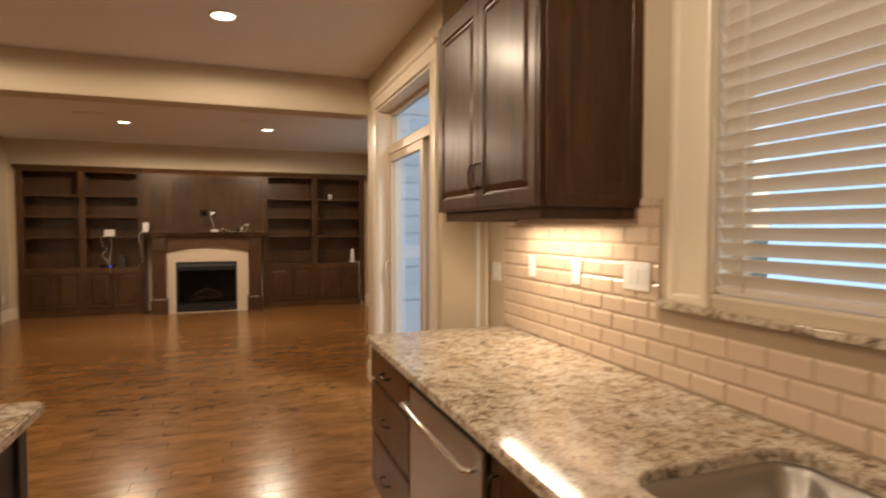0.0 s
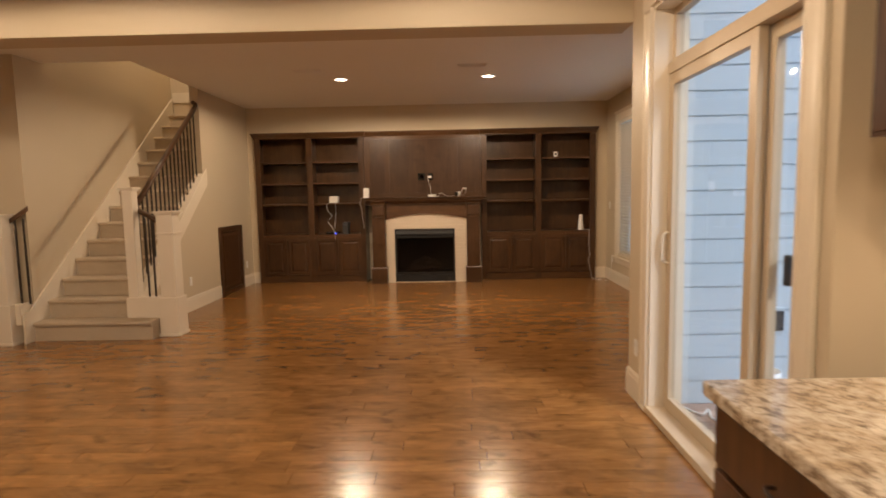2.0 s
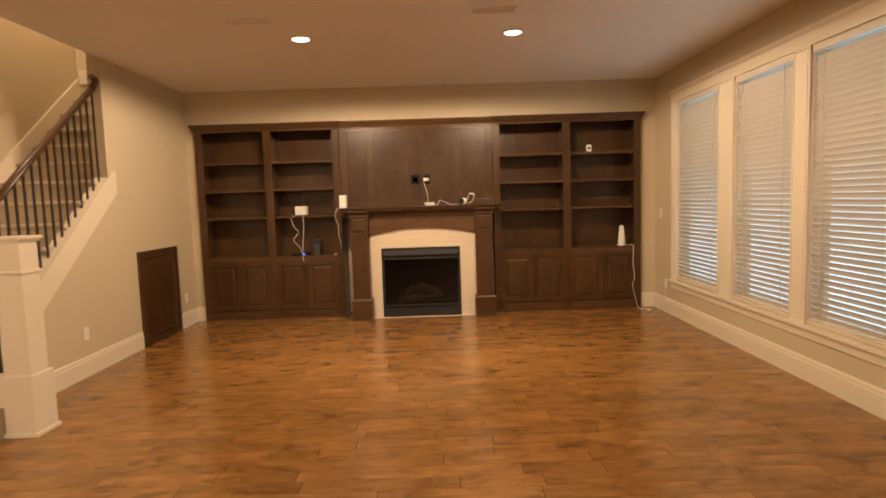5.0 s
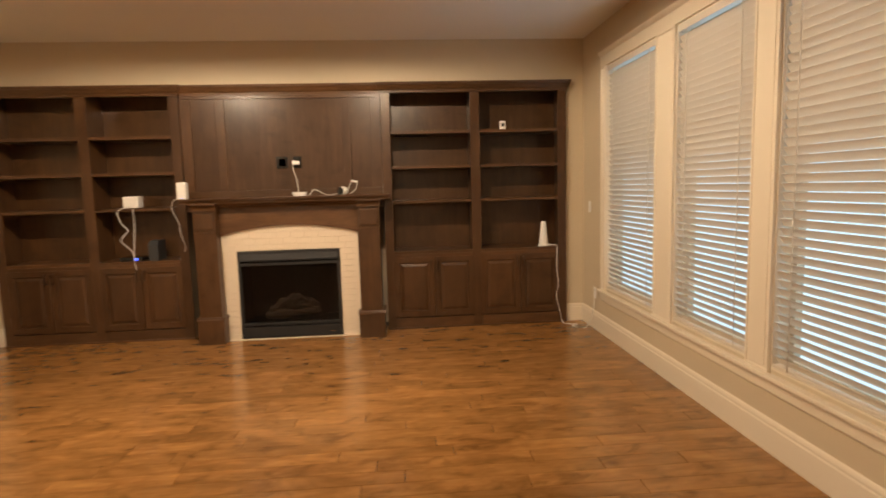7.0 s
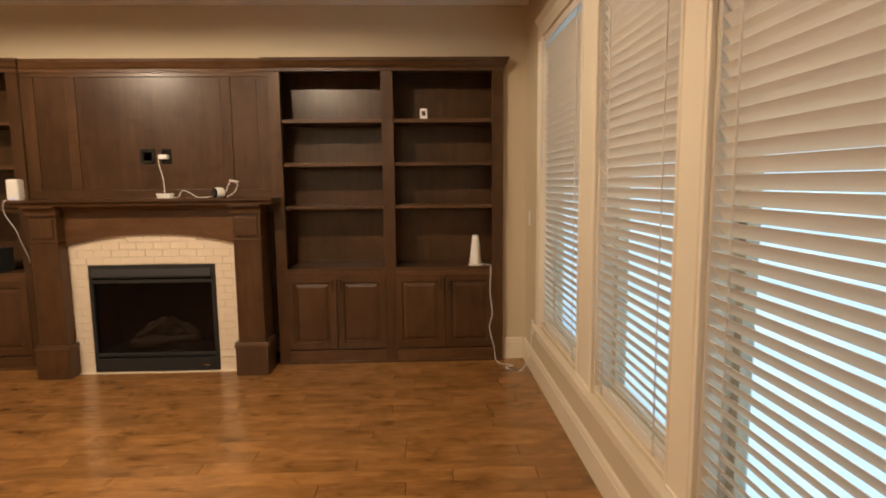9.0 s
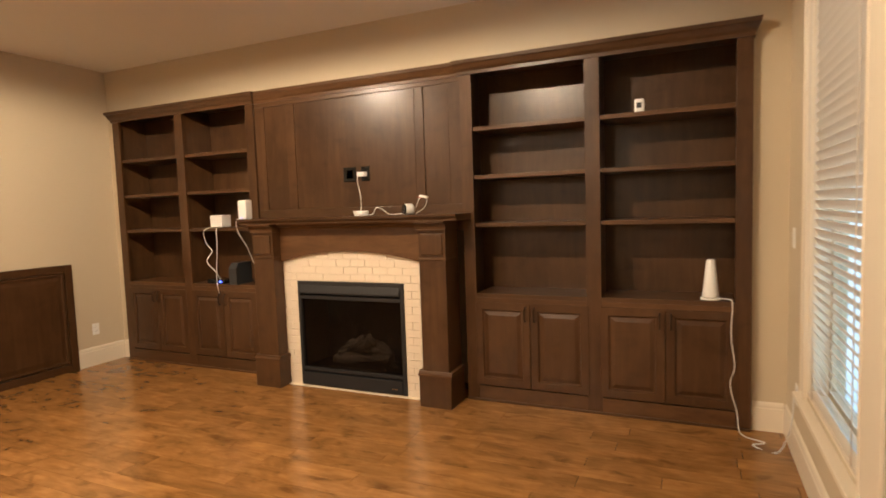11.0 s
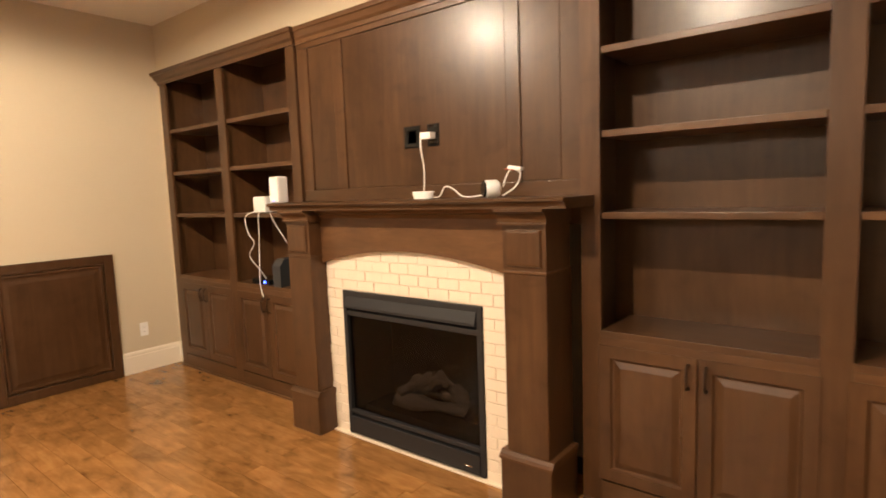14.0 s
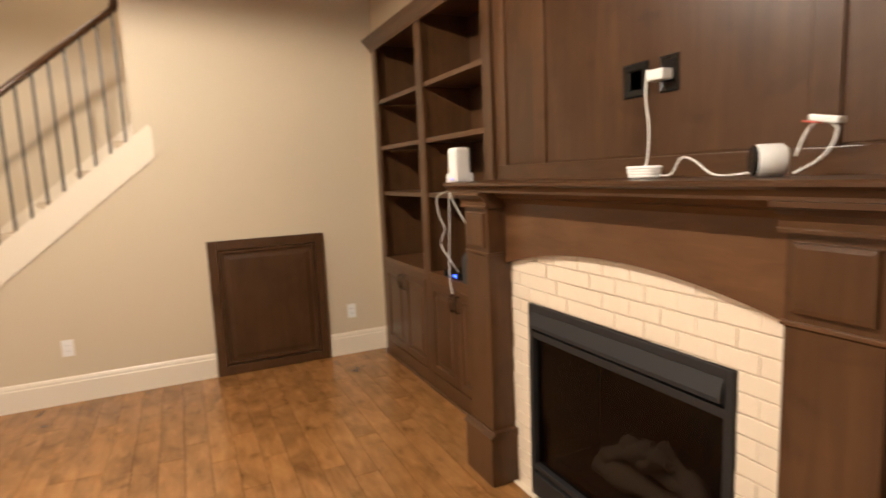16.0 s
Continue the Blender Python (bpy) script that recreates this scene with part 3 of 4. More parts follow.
# ---------------------------------------------------------------- windows and blinds (local: x along the wall, -y into the room)
def blind(name, label, x0, x1, z0, z1, y, m, tilt=57, group="", pitch=0.046):
    """A horizontal slat blind with head rail, ladder cords and bottom rail."""
    t = thing(name, label, "window blind", m, group)
    part("headrail", boxes((x0, x1, y - 0.03, y + 0.03, z1 - 0.045, z1), bevel=0.004), SLAT, t)
    part("bottom_rail", boxes((x0, x1, y - 0.022, y + 0.022, z0, z0 + 0.02), bevel=0.004), SLAT, t)
    bm = bmesh.new()
    w, n = (x1 - x0) / 2, 4
    cols = []
    for x in (-w, w):
        top = [bm.verts.new((x, -0.025 + 0.05 * k / n, 0.0028 * math.sin(math.pi * k / n) + 0.0012)) for k in range(n + 1)]
        low = [bm.verts.new((x, -0.025 + 0.05 * k / n, 0.0028 * math.sin(math.pi * k / n) - 0.0012)) for k in range(n, -1, -1)]
        cols.append(top + low)
    k = len(cols[0])
    for i in range(k):
        bm.faces.new((cols[0][i], cols[0][(i + 1) % k], cols[1][(i + 1) % k], cols[1][i]))
    bm.faces.new(cols[0]), bm.faces.new(cols[1][::-1])
    bmesh.ops.recalc_face_normals(bm, faces=bm.faces)
    me = meshed("slat", bm, SLAT)
    count = int((z1 - z0 - 0.09) / pitch)
    rng = random.Random(int(abs(x0 * 100)))
    for i in range(count):
        z = z0 + 0.045 + pitch * i
        part("slat", me, SLAT, t, m=pose((x0 + x1) / 2, y, z, -(tilt + rng.uniform(-1.5, 1.5)), rng.uniform(-0.12, 0.12), 0))
    for cx in (x0 + 0.12, x1 - 0.12):
        part("ladder_cord", tube([(cx, y - 0.027, z0 + 0.01), (cx, y - 0.027, (z0 + z1) / 2), (cx, y - 0.027, z1 - 0.04)], 0.003, 6, 2), SLAT, t)
    part("tilt_cord", tube([(x0 + 0.05, y - 0.04, z1 - 0.05), (x0 + 0.05, y - 0.042, z1 - 0.6), (x0 + 0.05, y - 0.04, z1 - 0.9)], 0.003, 6, 2), SLAT, t)
    return t


def window_unit(name, x0, x1, z0, z1, m):
    """Sash frame, pane and lined reveal in an opening."""
    t = thing(name, "tall window in a cream painted frame", "window", m, kind="structure")
    part("window_frame", boxes((x0, x0 + 0.05, 0.09, 0.13, z0, z1), (x1 - 0.05, x1, 0.09, 0.13, z0, z1), (x0 + 0.05, x1 - 0.05, 0.09, 0.13, z0, z0 + 0.05), (x0 + 0.05, x1 - 0.05, 0.09, 0.13, z1 - 0.05, z1)), VINYL, t)
    part("reveal_lining", boxes((x0, x0 + 0.012, -0.002, 0.088, z0, z1), (x1 - 0.012, x1, -0.002, 0.088, z0, z1), (x0 + 0.012, x1 - 0.012, -0.002, 0.088, z1 - 0.012, z1), (x0 + 0.012, x1 - 0.012, -0.002, 0.088, z0, z0 + 0.012)), TRIM, t)
    part("pane", boxes((x0 + 0.05, x1 - 0.05, 0.108, 0.112, z0 + 0.05, z1 - 0.05)), GLASS, t).visible_shadow = False
    return t


MW = pose(XR, 0, 0, 0, 0, -90)      # local x is -y in the room
for k, (ya, yb) in enumerate(WIN):
    window_unit("window_%d" % (k + 1), -yb, -ya, WZ0, WZ1, MW)
    blind("window_blind", "white slatted blind lowered and tilted half shut", -yb + 0.016, -ya - 0.016, WZ0 + 0.014, WZ1 - 0.014, 0.02, MW, group="living room blinds")
A, B = -WIN[0][1], -WIN[2][0]
cas = thing("window_casing", "wide cream casing round the three windows with sill and apron", "window casing", MW, kind="structure")
CASP = 0.02
for a, c in ((A - 0.115, A), (-WIN[0][0], -WIN[1][1]), (-WIN[1][0], -WIN[2][1]), (B, B + 0.115)):
    part("casing_board", panel(a, c, WZ0 - 0.02, WZ1, -0.001, [(0, CASP), (0.012, CASP), (0.016, CASP - 0.006), (0.03, CASP - 0.006), (0.034, CASP - 0.001)], 0), TRIM, cas)
part("head_casing", extruded([(0, WZ1 + 0.001), (-0.02, WZ1 + 0.001), (-0.02, WZ1 + 0.1), (-0.03, WZ1 + 0.11), (-0.045, WZ1 + 0.13), (-0.045, WZ1 + 0.14), (0, WZ1 + 0.14)], A - 0.13, B + 0.13), TRIM, cas)
part("window_sill", boxes((A - 0.14, B + 0.14, -0.05, 0.0, WZ0 - 0.045, WZ0 - 0.021), bevel=0.006), TRIM, cas)
part("apron", extruded([(0, WZ0 - 0.046), (-0.03, WZ0 - 0.046), (-0.02, WZ0 - 0.065), (-0.016, WZ0 - 0.12), (-0.008, WZ0 - 0.13), (0, WZ0 - 0.13)], A - 0.115, B + 0.115), TRIM, cas)

# ---------------------------------------------------------------- sliding door with transom
MS = pose(XS, 0, 0, 0, 0, -90)
a, c = -SY1, -SY0
ZH, ZT = 2.185, 2.25
sl = thing("sliding_door", "tan sliding glass patio door with transom window, shut", "sliding door", MS, kind="structure")
part("casing_board", panel(a - 0.115, a + 0.006, 0.0, SZ1, -0.001, [(0, 0.02), (0.01, 0.022), (0.02, 0.014), (0.09, 0.018), (0.1, 0.012)], 0), TRIM, sl)
part("casing_board", panel(c - 0.006, c + 0.115, 0.0, SZ1, -0.001, [(0, 0.02), (0.01, 0.022), (0.02, 0.014), (0.09, 0.018), (0.1, 0.012)], 0), TRIM, sl)
part("head_casing", extruded([(0, SZ1 + 0.001), (-0.022, SZ1 + 0.001), (-0.022, SZ1 + 0.09), (-0.035, SZ1 + 0.1), (-0.045, SZ1 + 0.12), (0, SZ1 + 0.12)], a - 0.13, c + 0.13), TRIM, sl)
part("jamb", boxes((a, a + 0.02, 0.0, ST - 0.002, 0, SZ1), (c - 0.02, c, 0.0, ST - 0.002, 0, SZ1), (a + 0.02, c - 0.02, 0.0, ST - 0.002, SZ1 - 0.02, SZ1)), TRIM, sl)
part("threshold", boxes((a, c, -0.02, ST - 0.002, 0.0, 0.045), bevel=0.006), VINYL, sl, "tan door track")
part("mullion", boxes((a + 0.02, c - 0.02, 0.09, 0.2, ZH, ZT), bevel=0.004), VINYL, sl)
part("transom_frame", boxes((a + 0.02, a + 0.06, 0.12, 0.17, ZT, SZ1 - 0.02), (c - 0.06, c - 0.02, 0.12, 0.17, ZT, SZ1 - 0.02), (a + 0.06, c - 0.06, 0.12, 0.17, SZ1 - 0.06, SZ1 - 0.02), (a + 0.06, c - 0.06, 0.12, 0.17, ZT, ZT + 0.03)), VINYL, sl)
part("transom_pane", boxes((a + 0.06, c - 0.06, 0.143, 0.147, ZT + 0.03, SZ1 - 0.06)), GLASS, sl).visible_shadow = False
for nm, x0, x1, y0 in (("sliding_panel", a + 0.02, -3.90, 0.10), ("fixed_panel", -3.93, c - 0.02, 0.155)):
    p = part(nm, boxes((x0, x0 + 0.07, y0, y0 + 0.045, 0.045, ZH), (x1 - 0.07, x1, y0, y0 + 0.045, 0.045, ZH), (x0 + 0.07, x1 - 0.07, y0, y0 + 0.045, 0.045, 0.125), (x0 + 0.07, x1 - 0.07, y0, y0 + 0.045, ZH - 0.07, ZH), bevel=0.003), VINYL, sl)
    part("pane", boxes((x0 + 0.07, x1 - 0.07, y0 + 0.02, y0 + 0.024, 0.125, ZH - 0.07)), GLASS, p).visible_shadow = False
    if nm == "sliding_panel":
        part("handle", tube([(x0 + 0.035, y0, 1.0), (x0 + 0.035, y0 - 0.035, 1.02), (x0 + 0.035, y0 - 0.04, 1.1), (x0 + 0.035, y0 - 0.035, 1.18), (x0 + 0.035, y0, 1.2)], 0.009, 8, 4), TRIM, p, "cream pull handle")
    else:
        part("screen_handle", boxes((x0 + 0.1, x0 + 0.14, y0 + 0.046, y0 + 0.075, 1.03, 1.17), bevel=0.012), GREYP, p, "dark grey outer handle")

# ---------------------------------------------------------------- outside
sid = thing("siding_wall", "pale blue-grey lap siding on the outer wall of the porch", "siding", pose(0, YJ - 0.121, 0), kind="structure")
board = meshed("siding_board", extruded([(0, 0), (-0.013, 0), (-0.014, 0.004), (-0.005, 0.172), (0, 0.172)], XS + ST + 0.005, XR + 0.2), SIDING)
for k in range(17):
    part("siding_board", board, SIDING, sid, m=pose(0, 0, -0.05 + 0.168 * k))
part("corner_board", boxes((XS + ST + 0.002, XS + ST + 0.08, -0.03, 0, -0.05, 2.8)), SIDING, sid)
setting("porch_deck", boxes(*[(1.42, 5.6, -2.8 + 0.1 * k, -2.706 + 0.1 * k, -0.09, -0.055) for k in range(81)]), DECK, "weathered brown deck boards", "deck")
# added boards that glow in place of the sky and light the blinds
setting("backdrop", boxes((3.1, 3.15, 5.7, 13, -0.29, 5.0), (7.0, 7.05, -10, 5.7, -0.29, 5.0)), SKYDROP, "glowing pale blue board standing in for the sky outside", "backdrop")
setting("ground", boxes((-300, 300, -300, 300, -0.5, -0.3)), paint("dull_lawn", (0.10, 0.12, 0.06), 0.95, 20, 0.5, 0.4), "dull lawn", "ground")
tank = thing("propane_tank", "white propane tank with blue label on the porch deck", "gas tank", pose(1.76, 4.62, -0.055))
part("body", lathe([(0.1, 0.02), (0.14, 0.035), (0.155, 0.07), (0.157, 0.12), (0.157, 0.26), (0.15, 0.3), (0.12, 0.335), (0.06, 0.35)], 28), PLASTIC, tank)
part("foot_ring", lathe([(0.11, 0), (0.112, 0), (0.112, 0.03), (0.105, 0.03)], 24), PLASTIC, tank)
lab = bmesh.new()
ring = [[lab.verts.new((0.1585 * math.cos(t), 0.1585 * math.sin(t), z)) for t in [radians(150 + 7 * k) for k in range(13)]] for z in (0.1, 0.27)]
for i in range(12):
    lab.faces.new((ring[0][i], ring[0][i + 1], ring[1][i + 1], ring[1][i]))
part("label", lab, BLUELBL, tank, "blue paper label")
part("collar", lathe([(0.09, 0.34), (0.1, 0.35), (0.1, 0.44), (0.094, 0.44), (0.094, 0.35)], 24), PLASTIC, tank)
part("valve", lathe([(0.025, 0.34), (0.025, 0.4), (0.035, 0.41), (0.035, 0.43), (0.01, 0.435)], 16), STEEL, tank)
meter = thing("outdoor_outlet", "grey weatherproof outlet box on the siding", "outlet", pose(2.13, YJ - 0.15, 0.55))
part("box", boxes((-0.06, 0.06, -0.06, 0.0, -0.1, 0.1), bevel=0.01), SIDING, meter)
part("cover", boxes((-0.05, 0.05, -0.075, -0.061, -0.06, 0.08), bevel=0.008), GREYP, meter)
tagged(part("cable", tube([(1.5, 5.15, -0.045), (1.58, 5.0, -0.045), (1.66, 5.08, -0.045), (1.62, 4.92, -0.045), (1.75, 4.98, -0.045), (2.0, 4.95, -0.045)], 0.008, 6), PLASTIC, None), "white cable lying on the porch deck", "cable")

# ---------------------------------------------------------------- kitchen
CT = 0.915
XF = 0.637
counter = thing("granite_countertop", "speckled beige granite countertop with an undermount sink cut-out", "countertop")
bm = bmesh.new()
outer = [(XF, -1.2), (XK - 0.001, -1.2), (XK - 0.001, 2.93), (XF + 0.03, 2.92), (XF + 0.008, 2.91), (XF, 2.885)]
sx, sy, sa, sb, rr = 1.12, 0.58, 0.27, 0.38, 0.09
inner = []
for qx, qy, a0 in ((1, 1, 0), (-1, 1, 90), (-1, -1, 180), (1, -1, 270)):
    for k in range(7):
        t = radians(a0 + 15 * k)
        inner.append((sx + qx * (sa - rr) + rr * math.cos(t), sy + qy * (sb - rr) + rr * math.sin(t)))
edges = []
for loop in (outer, inner):
    vs = [bm.verts.new((x, y, CT)) for x, y in loop]
    edges += [bm.edges.new((vs[i], vs[(i + 1) % len(vs)])) for i in range(len(vs))]
made = bmesh.ops.triangle_fill(bm, use_beauty=True, use_dissolve=False, edges=edges)
faces = [g for g in made["geom"] if isinstance(g, bmesh.types.BMFace)]
down = bmesh.ops.extrude_face_region(bm, geom=faces)
for v in [g for g in down["geom"] if isinstance(g, bmesh.types.BMVert)]:
    v.co.z -= 0.035
bmesh.ops.recalc_face_normals(bm, faces=bm.faces)
rim = [e for e in bm.edges if all(abs(v.co.z - CT) < 1e-5 for v in e.verts) and abs(e.calc_face_angle(0) - math.pi / 2) < 0.1]
bmesh.ops.bevel(bm, geom=rim, offset=0.008, segments=3, affect="EDGES", profile=0.5)
part("slab", bm, GRANITE, counter)
part("window_ledge", boxes((XK - 0.03, XK + 0.09, KW0 - 0.2, 1.60, 1.205, 1.232), bevel=0.005), GRANITE, counter, "granite window ledge")

sink = thing("undermount_sink", "stainless steel undermount sink", "sink", pose(sx, sy, CT - 0.036))
bm = bmesh.new()
loops = []
for grow, z in ((0.02, 0), (0.0, 0), (-0.012, -0.02), (-0.03, -0.17), (-0.06, -0.19), (-0.2, -0.195)):
    vs = []
    for qx, qy, a0 in ((1, 1, 0), (-1, 1, 90), (-1, -1, 180), (1, -1, 270)):
        for k in range(7):
            t = radians(a0 + 15 * k)
            vs.append(bm.verts.new((qx * (sa - rr) + (rr + grow if rr + grow > 0.01 else 0.01) * math.cos(t), qy * (sb - rr) + (rr + grow if rr + grow > 0.01 else 0.01) * math.sin(t), z)))
    loops.append(vs)
for p, q in zip(loops, loops[1:]):
    for i in range(len(p)):
        bm.faces.new((p[i], p[(i + 1) % len(p)], q[(i + 1) % len(q)], q[i])).smooth = True
bm.faces.new(loops[-1])
part("basin", bm, STEEL, sink)
part("drain", lathe([(0.045, -0.194), (0.045, -0.19), (0.03, -0.189), (0.028, -0.193)], 24), CHROME, sink, "round chrome drain")
sponge = thing("kitchen_sponge", "yellow and black sponge lying in the sink", "sponge", pose(1.02, 0.74, CT - 0.215, 0, 0, 20))
part("foam", boxes((-0.05, 0.05, -0.035, 0.035, 0, 0.02), bevel=0.006), material("yellow_foam", (0.7, 0.6, 0.05), 0.9)[0], sponge)
part("scourer", boxes((-0.05, 0.05, -0.035, 0.035, 0.0205, 0.03), bevel=0.003), GREYP, sponge)

MK = pose(XF + 0.04, 0, 0, 0, 0, -90)     # base cabinets face -x
unit = thing("drawer_base_cabinet", "brown stained base cabinet with three drawers and bronze pulls", "cabinet", MK)
d0, d1 = -2.88, -2.12
part("body", boxes((d0, d1, 0.0, XK - XF - 0.045, 0.1, CT - 0.037)), KWOOD, unit)
part("toe_kick", boxes((d0 + 0.01, d1, 0.05, 0.5, 0.0, 0.1)), KWOOD, unit)
for z0, z1 in ((0.70, 0.865), (0.42, 0.68), (0.12, 0.40)):
    d = part("drawer_front", panel(d0 + 0.03, d1 - 0.015, z0, z1, -0.001, [(0, 0.018), (0.004, 0.021), (0.02, 0.021)], 0.0), KWOOD, unit)
    pull(d, (d0 + d1) / 2, -0.022, (z0 + z1) / 2, 0.11, True)
dish = thing("dishwasher", "stainless steel dishwasher with bar handle under the counter", "dishwasher", MK)
e0, e1 = -2.115, -1.35
part("tub", boxes((e0, e1, 0.0, 0.55, 0.1, CT - 0.038)), BLACK, dish)
part("door", boxes((e0 + 0.006, e1 - 0.006, -0.025, -0.001, 0.12, 0.845), bevel=0.006), STEEL, dish, "brushed steel door")
part("handle", tube([(e0 + 0.04, -0.025, 0.78), (e0 + 0.045, -0.065, 0.78), (e0 + 0.12, -0.07, 0.78), (e1 - 0.12, -0.07, 0.78), (e1 - 0.045, -0.065, 0.78), (e1 - 0.04, -0.025, 0.78)], 0.011, 10, 5), CHROME, dish, "polished bar handle")
sinkc = thing("sink_base_cabinet", "brown stained sink base cabinet", "cabinet", MK)
part("body", boxes((-1.345, 1.2, 0.0, 0.06, 0.1, CT - 0.037), (-1.345, 1.2, 0.06, 0.7, 0.1, 0.6)), KWOOD, sinkc)
for k in range(3):
    d = part("door", panel(-1.33 + 0.5 * k, -0.84 + 0.5 * k, 0.12, 0.86, -0.001, DOOR_PROFILE), KWOOD, sinkc)
    pull(d, -1.29 + 0.5 * k, -0.005, 0.75)

UX, U0, U1, UZ = 1.07, -2.86, -1.73, 1.595
upper = thing("upper_cabinet", "glossy brown wall cabinet with two raised-panel doors over the counter", "cabinet", pose(UX, 0, 0, 0, 0, -90))
part("body", boxes((U0, U1, 0.0, XK - UX - 0.002, UZ, 2.62)), KWOOD, upper)
part("face_frame", boxes((U0, U0 + 0.05, -0.02, -0.001, UZ, 2.62), (U1 - 0.05, U1, -0.02, -0.001, UZ, 2.62), (U0 + 0.05, U1 - 0.05, -0.02, -0.001, UZ, UZ + 0.04), (U0 + 0.05, U1 - 0.05, -0.02, -0.001, 2.55, 2.62)), KWOOD, upper)
um = (U0 + U1) / 2
for s, e, hx in ((U0 + 0.02, um - 0.002, um - 0.035), (um + 0.002, U1 - 0.02, um + 0.035)):
    d = part("door", panel(s, e, UZ + 0.012, 2.58, -0.022, DOOR_PROFILE), KWOOD, upper)
    pull(d, hx, -0.026, UZ + 0.16, 0.11)
part("side_panel", panel(-XK + 0.003, -UX, UZ, 2.6, 0, DOOR_PROFILE, 0.0), KWOOD, upper, "raised end panel").matrix_local = pose(U1 + 0.012, 0, 0, 0, 0, 90) @ pose(XK, 0, 0)
part("light_rail", boxes((U0 + 0.07, U1 - 0.015, 0.0, 0.02, UZ - 0.05, UZ), (U0 + 0.07, U0 + 0.09, 0.02, 0.45, UZ - 0.05, UZ), (U1 - 0.035, U1 - 0.015, 0.02, 0.45, UZ - 0.05, UZ), bevel=0.003), KWOOD, upper)

island = thing("kitchen_island", "kitchen island with granite top on a dark painted base", "kitchen island", pose(-0.655, 2.135, 0))
bm = boxes((-1.3, 0, -2.4, 0, 0.878, CT))
bmesh.ops.bevel(bm, geom=[e for e in bm.edges if abs(e.verts[0].co.z - e.verts[1].co.z) > 0.01], offset=0.02, segments=3, affect="EDGES")
bmesh.ops.bevel(bm, geom=[e for e in bm.edges if all(v.co.z > CT - 0.001 for v in e.verts)], offset=0.007, segments=3, affect="EDGES")
part("countertop", bm, GRANITE, island, "speckled granite slab")
part("base", boxes((-1.2, -0.06, -2.3, -0.06, 0.1, 0.877)), IRON, island, "dark painted island base")
part("corner_post", boxes((-0.12, -0.045, -0.12, -0.045, 0, 0.877), bevel=0.006), IRON, island)
part("plinth", boxes((-1.15, -0.1, -2.25, -0.1, 0.0, 0.1)), IRON, island)

window_unit("window_4", -KW1, -KW0, KZ0, KZ1, pose(XK, 0, 0, 0, 0, -90))
blind("window_blind", "cream slatted blind lowered over the kitchen window", -KW1 + 0.016, -KW0 - 0.016, KZ0 + 0.02, KZ1 - 0.01, 0.022, pose(XK, 0, 0, 0, 0, -90), 58, pitch=0.052)
kc = thing("kitchen_window_casing", "wide cream casing round the kitchen window", "window casing", pose(XK, 0, 0, 0, 0, -90), kind="structure")
for x0, x1 in ((-KW1 - 0.185, -KW1 + 0.004), (-KW0 - 0.004, -KW0 + 0.185)):
    part("casing_board", panel(x0, x1, 1.233, KZ1, -0.001, [(0, 0.02), (0.01, 0.024), (0.03, 0.024), (0.04, 0.016), (0.15, 0.016), (0.16, 0.02)][:4], 0), TRIM, kc)
part("head_casing", boxes((-KW1 - 0.2, -KW0 + 0.2, -0.03, -0.001, KZ1 + 0.001, KZ1 + 0.16), bevel=0.006), TRIM, kc)


def wall_plate(label, m, gangs=1, kind="rocker"):
    """A white cover plate with its switches or sockets."""
    w = 0.035 + 0.023 * (gangs - 1)
    t = thing("light_switch" if kind == "rocker" else "wall_outlet", label, "switch" if kind == "rocker" else "outlet", m)
    part("cover_plate", boxes((-w, w, -0.006, 0, -0.058, 0.058), bevel=0.002), PLASTIC, t)
    for g in range(gangs):
        x = (g - (gangs - 1) / 2) * 0.046
        if kind == "rocker":
            part("rocker", boxes((x - 0.016, x + 0.016, -0.01, -0.006, -0.033, 0.033), bevel=0.0015), PLASTIC, t)
        else:
            for z in (-0.02, 0.02):
                s = part("socket", boxes((x - 0.015, x + 0.015, -0.008, -0.006, z - 0.014, z + 0.014), bevel=0.0008), PLASTIC, t)
                part("slot", boxes((x - 0.007, x - 0.005, -0.0085, -0.008, z - 0.005, z + 0.005), (x + 0.005, x + 0.007, -0.0085, -0.008, z - 0.005, z + 0.005)), GREYP, s)
    return t


KM = lambda y, z: pose(XK - 0.014, y, z, 0, 0, -90)
wall_plate("white double switch plate on the tan wall", pose(XK - 0.001, 3.07, 1.235, 0, 0, -90), 2)
wall_plate("white switch plate on the tiles", KM(2.59, 1.30), 1)
wall_plate("white outlet plate on the tiles", KM(2.16, 1.30), 1, "socket")
wall_plate("white triple switch plate on the tiles", KM(1.725, 1.315), 3)
LM = lambda y, z: pose(XL + 0.001, y, z, 0, 0, 90)
wall_plate("white outlet low on the tan wall", LM(8.56, 0.39), 1, "socket")
wall_plate("white outlet low on the tan wall by the bookcase", LM(10.575, 0.365), 1, "socket")
RM = lambda y, z: pose(XR - 0.001, y, z, 0, 0, -90)
wall_plate("white light switch beside the windows", RM(10.66, 1.24), 1)
wall_plate("white outlet with a plug, low beside the windows", RM(10.5, 0.37), 1, "socket")
wall_plate("white outlet on the pier by the sliding door", pose(XS - 0.001, 5.18, 0.37, 0, 0, -90), 1, "socket")

# two tall trim strips on the short wall beside the switch
setting("trim_jog", boxes((1.43, 1.455, YK - 0.01, YK - 0.001, 0.0, CEIL - 0.01), bevel=0.002), PLASTIC, "narrow glossy white corner strip", "trim")
setting("trim_jog_inner", boxes((1.49, 1.512, YK - 0.015, YK - 0.001, 0.0, CEIL - 0.01), bevel=0.003), TRIM, "narrow cream casing strip", "trim")

